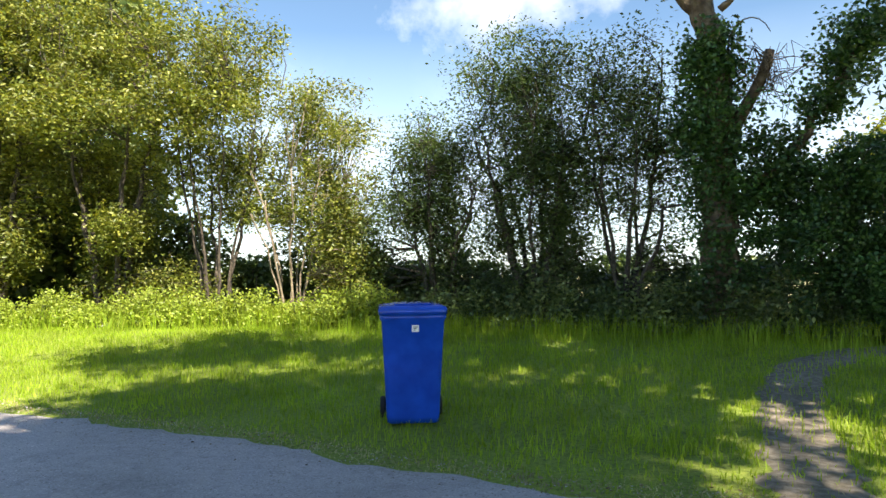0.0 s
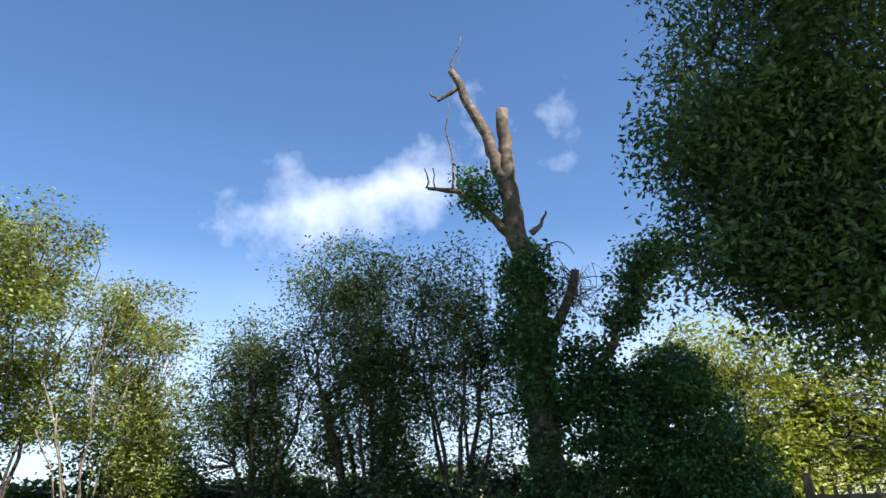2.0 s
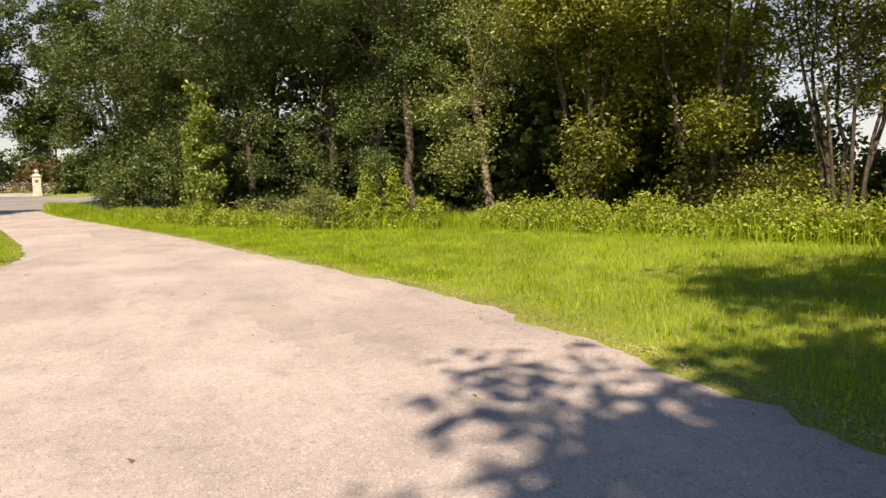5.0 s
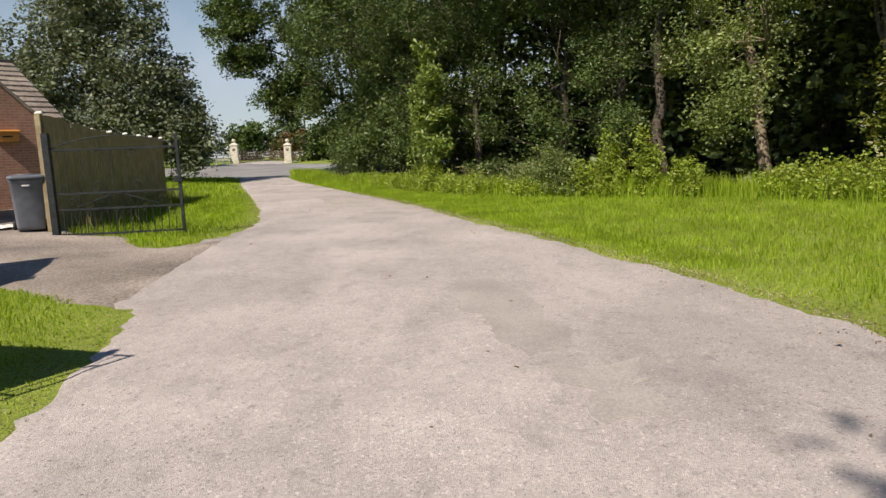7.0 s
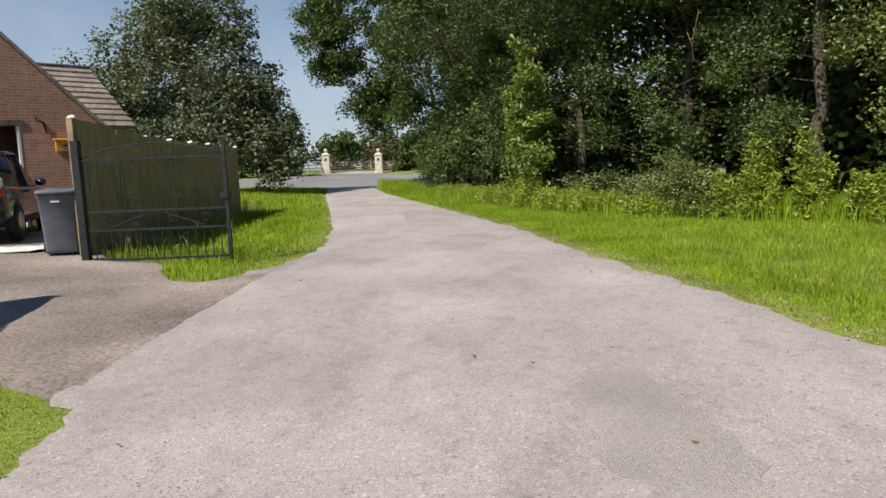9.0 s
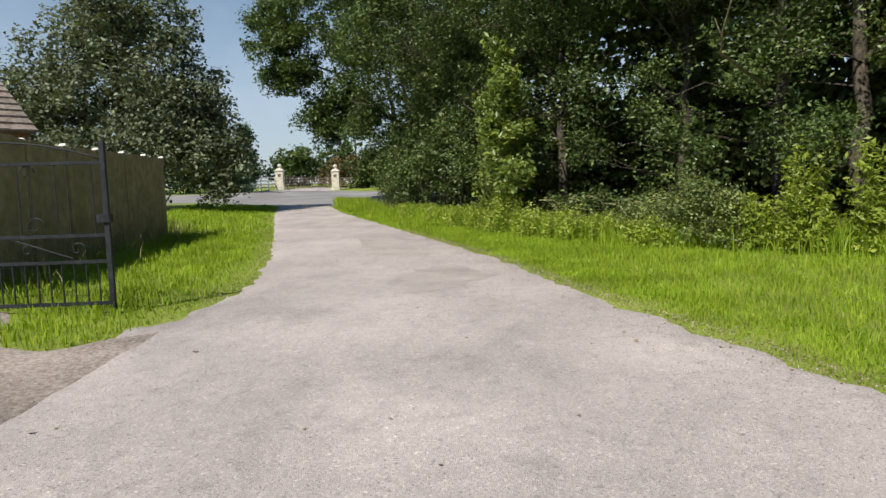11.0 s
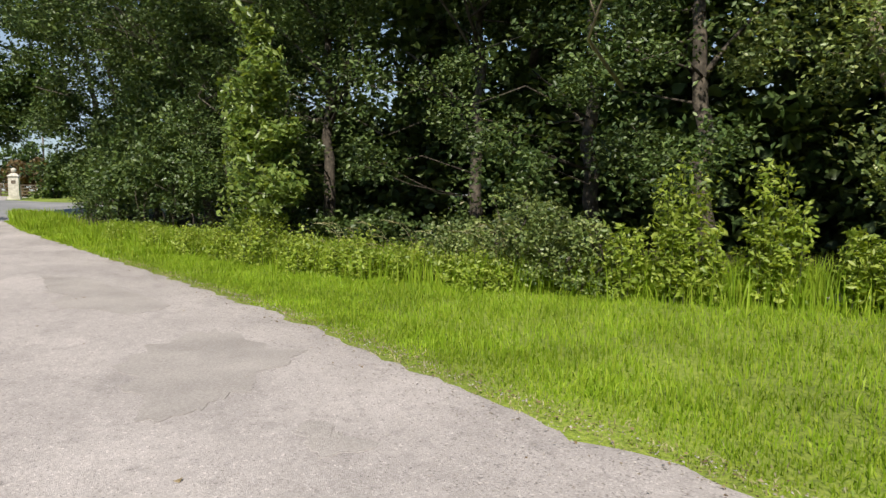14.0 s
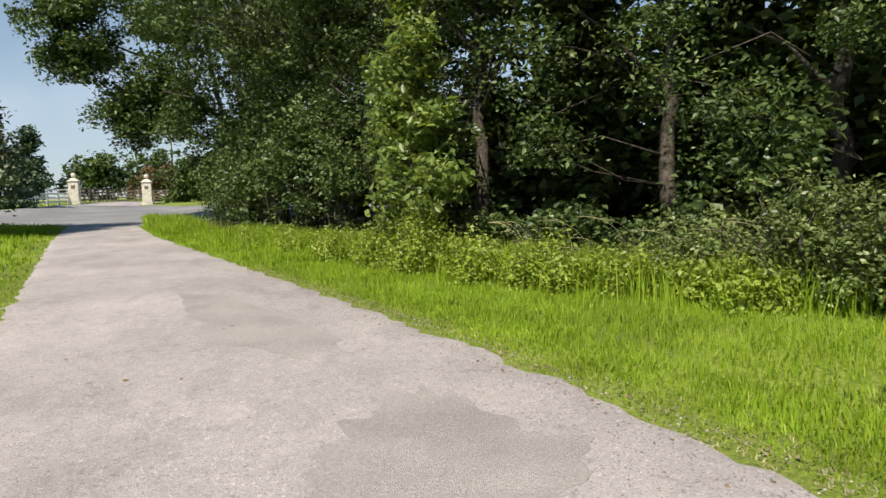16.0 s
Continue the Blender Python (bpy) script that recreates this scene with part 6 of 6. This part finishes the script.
# ---- grass, grit and fallen leaves ----
def blades(name, X, Y, H, width, mat, label, lean=0.45):
    """Bent, tapering blades of grass."""
    n = len(X)
    Z = land(X, Y) - 0.01
    a, w = RNG.uniform(0, 2 * np.pi, n), width * RNG.uniform(0.7, 1.3, n)
    b = RNG.uniform(0, 2 * np.pi, n)
    out = np.abs(RNG.normal(size=n)) * lean * H
    c, s = np.cos(a) * w, np.sin(a) * w
    dx, dy = np.cos(b) * out, np.sin(b) * out
    V = np.empty((n, 5, 3), np.float32)
    V[:, 0] = np.stack([X - c, Y - s, Z], 1)
    V[:, 1] = np.stack([X + c, Y + s, Z], 1)
    V[:, 2] = np.stack([X + c * 0.8 + dx * 0.35, Y + s * 0.8 + dy * 0.35, Z + H * 0.6], 1)
    V[:, 3] = np.stack([X - c * 0.8 + dx * 0.35, Y - s * 0.8 + dy * 0.35, Z + H * 0.6], 1)
    V[:, 4] = np.stack([X + dx, Y + dy, Z + H * (1 - 0.25 * np.minimum(1, out / H))], 1)
    k = (np.arange(n) * 5)[:, None]
    F = np.concatenate([k + [0, 1, 2], k + [0, 2, 3], k + [3, 2, 4]], 1).reshape(-1, 3)
    return tagged(new(name, mesh_np(name, V.reshape(-1, 3), F, M[mat])), label, "grass", kind="stuff")


def near_track(X, Y):
    hit = np.zeros(len(X), bool)
    for p, w in zip(TRACKS, (0.27, 0.24)):
        P = np.array(p)
        for q, r in zip(P[:-1], P[1:]):
            d = r - q
            t = np.clip(((X - q[0]) * d[0] + (Y - q[1]) * d[1]) / (d @ d), 0, 1)
            hit |= np.hypot(X - q[0] - t * d[0], Y - q[1] - t * d[1]) < w
    return hit


def lawn(name, x0, x1, low, high, count, h, width, label):
    X = RNG.uniform(x0, x1, count)
    lo, hi = low(X), high(X)
    Y = lo + (hi - lo) * RNG.uniform(0, 1, count)
    clump = np.array([noise.noise((x * 1.3, y * 1.3, 0)) + 0.6 * noise.noise((x * 4.1, y * 4.1, 3)) for x, y in zip(X, Y)])
    rim = np.minimum(np.abs(Y - road_n(X)), np.abs(Y - road_s(X)))
    keep = ~in_road(X, Y, 0.10 + 0.14 * clump) & (~near_track(X, Y) | (RNG.uniform(size=count) < 0.3)) & (RNG.uniform(size=count) < 0.9 + 0.4 * clump)
    keep &= (rim > 0.25) | (RNG.uniform(size=count) < 0.6 + rim * 1.6)
    H = h * (1 + 0.28 * clump) * RNG.uniform(0.45, 1.25, count) * np.clip(0.35 + rim * 0.8, 0.35, 1.0)
    return blades(name, X[keep], Y[keep], np.maximum(H[keep], 0.02), width, "blade", label)


hy = lambda X: np.interp(X, HX, HY) + 0.35
lawn("verge_grass", -30, -12, lambda X: road_n(X) - 0.1, hy, 84000, 0.115, 0.0052, "bright green unmown verge grass beside the lane")
lawn("verge_grass", -52, -30, lambda X: road_n(X) - 0.1, hy, 22000, 0.20, 0.012, "bright green unmown verge grass beside the lane")
lawn("meadow_grass", -12, 6.5, lambda X: road_n(X) - 0.1, lambda X: hy(X) + 0.6, 86000, 0.11, 0.005, "green lawn grass below the hedge, half in tree shade")
lawn("verge_grass", -30, -16.0, lambda X: np.interp(X, [-30, -17], [-6.6, -4.8]), lambda X: road_s(X) + 0.1, 21000, 0.15, 0.0068, "long grass along the board fence")
lawn("verge_grass", -56, -30, lambda X: road_s(X) - 5.0, lambda X: road_s(X) + 0.1, 10000, 0.2, 0.015, "long grass along the lane's far end")
lawn("verge_grass", -13.2, -6, lambda X: road_s(X) * 0 - 4.8, lambda X: road_s(X) + 0.1, 27000, 0.075, 0.0046, "tufted grass corner at the driveway entrance")
lawn("verge_grass", -26, -11.5, lambda X: road_n(X) - 0.08, lambda X: road_n(X) + 0.95, 14000, 0.11, 0.0055, "short trodden grass along the lane's edge")
# taller seeding stems
X = RNG.uniform(-51.5, -42, 7000)
Y = road_n(X) + 0.1 + np.abs(RNG.normal(size=7000)) * 0.8
blades("tall_grass", X, Y, RNG.uniform(0.3, 0.75, 7000) * np.interp(X, [-46, -42], [1.0, 0.6]), 0.013, "blade", "taller tufted grass at the corner of the lane", 0.35)
X = RNG.uniform(-20, -7, 8000)
Y = np.interp(X, HX, HY) - np.abs(RNG.normal(size=8000)) * 0.45 + 0.05
blades("tall_grass", X, Y, RNG.uniform(0.25, 0.6, 8000), 0.006, "blade", "taller grass at the foot of the hedge", 0.35)
X = RNG.uniform(-38, -19, 17000)
Y = np.interp(X, HX, HY) - np.abs(RNG.normal(size=17000)) * 0.45 + 0.1
blades("tall_grass", X, Y, RNG.uniform(0.25, 0.65, 17000), 0.0075, "blade", "tall seeding grass among the weeds below the wood", 0.4)
X = RNG.uniform(-7, 4, 3500)
Y = np.interp(X, HX, HY) - np.abs(RNG.normal(size=3500)) * 0.9 + 0.2
blades("tall_grass", X, Y, RNG.uniform(0.2, 0.5, 3500), 0.006, "blade", "taller grass at the foot of the hedge", 0.35)
X = RNG.uniform(-30, -18.5, 700)
Y = np.interp(X, [-30, -18], [-6.2, -4.7]) + np.abs(RNG.normal(size=700)) * 0.4
blades("tall_grass", X, Y, RNG.uniform(0.25, 0.65, 700), 0.006, "blade_dry", "dry seeding grass along the fence", 0.35)


def scatter(name, X, Y, size, mat, label, lift=0.03, flat=0.6):
    """Small angular pieces lying on the ground."""
    n = len(X)
    s = size * RNG.uniform(0.4, 1.6, n)[:, None, None]
    base = np.array([(1, 0, 0), (-0.5, 0.87, 0), (-0.5, -0.87, 0), (0, 0, flat)], np.float32)
    V = (base[None] + RNG.normal(size=(n, 4, 3)) * 0.25) * s
    Z = land(X, Y) + lift
    V = V + np.stack([X, Y, Z], 1)[:, None]
    k = (np.arange(n) * 4)[:, None]
    F = np.concatenate([k + [0, 1, 3], k + [1, 2, 3], k + [2, 0, 3]], 1).reshape(-1, 3)
    return tagged(new(name, mesh_np(name, V.reshape(-1, 3), F, M[mat])), label, "grit", kind="stuff")


n = 9000
X = RNG.uniform(-26, 3, n)
t = RNG.uniform(0, 1, n)
t = np.where(RNG.uniform(size=n) < 0.55, 1 - t ** 2 * 0.35, t)
Y = road_s(X) + (road_n(X) - road_s(X)) * t
scatter("road_grit", X, Y, 0.0065, "pebble", "loose grit and small stones on the lane", 0.034)
n = 1800
X = RNG.uniform(-30, 3, n)
side = RNG.uniform(size=n) < 0.8
Y = np.where(side, road_n(X) - np.abs(RNG.normal(size=n)) * 0.3 + 0.12, road_s(X) + np.abs(RNG.normal(size=n)) * 0.22 - 0.08)
scatter("fallen_leaves", X, Y, 0.012, "dead_leaf", "dry fallen leaves and bits along the lane's edge", 0.028, 0.1)
n = 60
X = RNG.uniform(-24, 0, n)
Y = road_s(X) + (road_n(X) - road_s(X)) * RNG.uniform(0, 1, n)
scatter("fallen_leaves", X, Y, 0.022, "dead_leaf", "single dark leaves lying on the lane", 0.042, 0.15)
n = 5000
X = RNG.uniform(-30, 3, n)
Y = road_n(X) - np.abs(RNG.normal(size=n)) * 0.4 - 0.24
scatter("road_grit", X, Y, 0.006, "pebble", "coarser loose stones along the lane's edge", 0.030)
n = 12000
X = RNG.uniform(-30, 3, n)
Y = np.where(RNG.uniform(size=n) < 0.8, road_n(X) + RNG.normal(size=n) * 0.14 + 0.02, road_s(X) - RNG.normal(size=n) * 0.12)
keep = ~in_road(X, Y, 0.22) & ((Y > 0) | (X < -17) | (X > -11))
blades("dry_thatch", X[keep], Y[keep], RNG.uniform(0.015, 0.05, int(keep.sum())), 0.005, "blade_dry", "dry straw-coloured grass thatch along the lane's edge", 1.1)
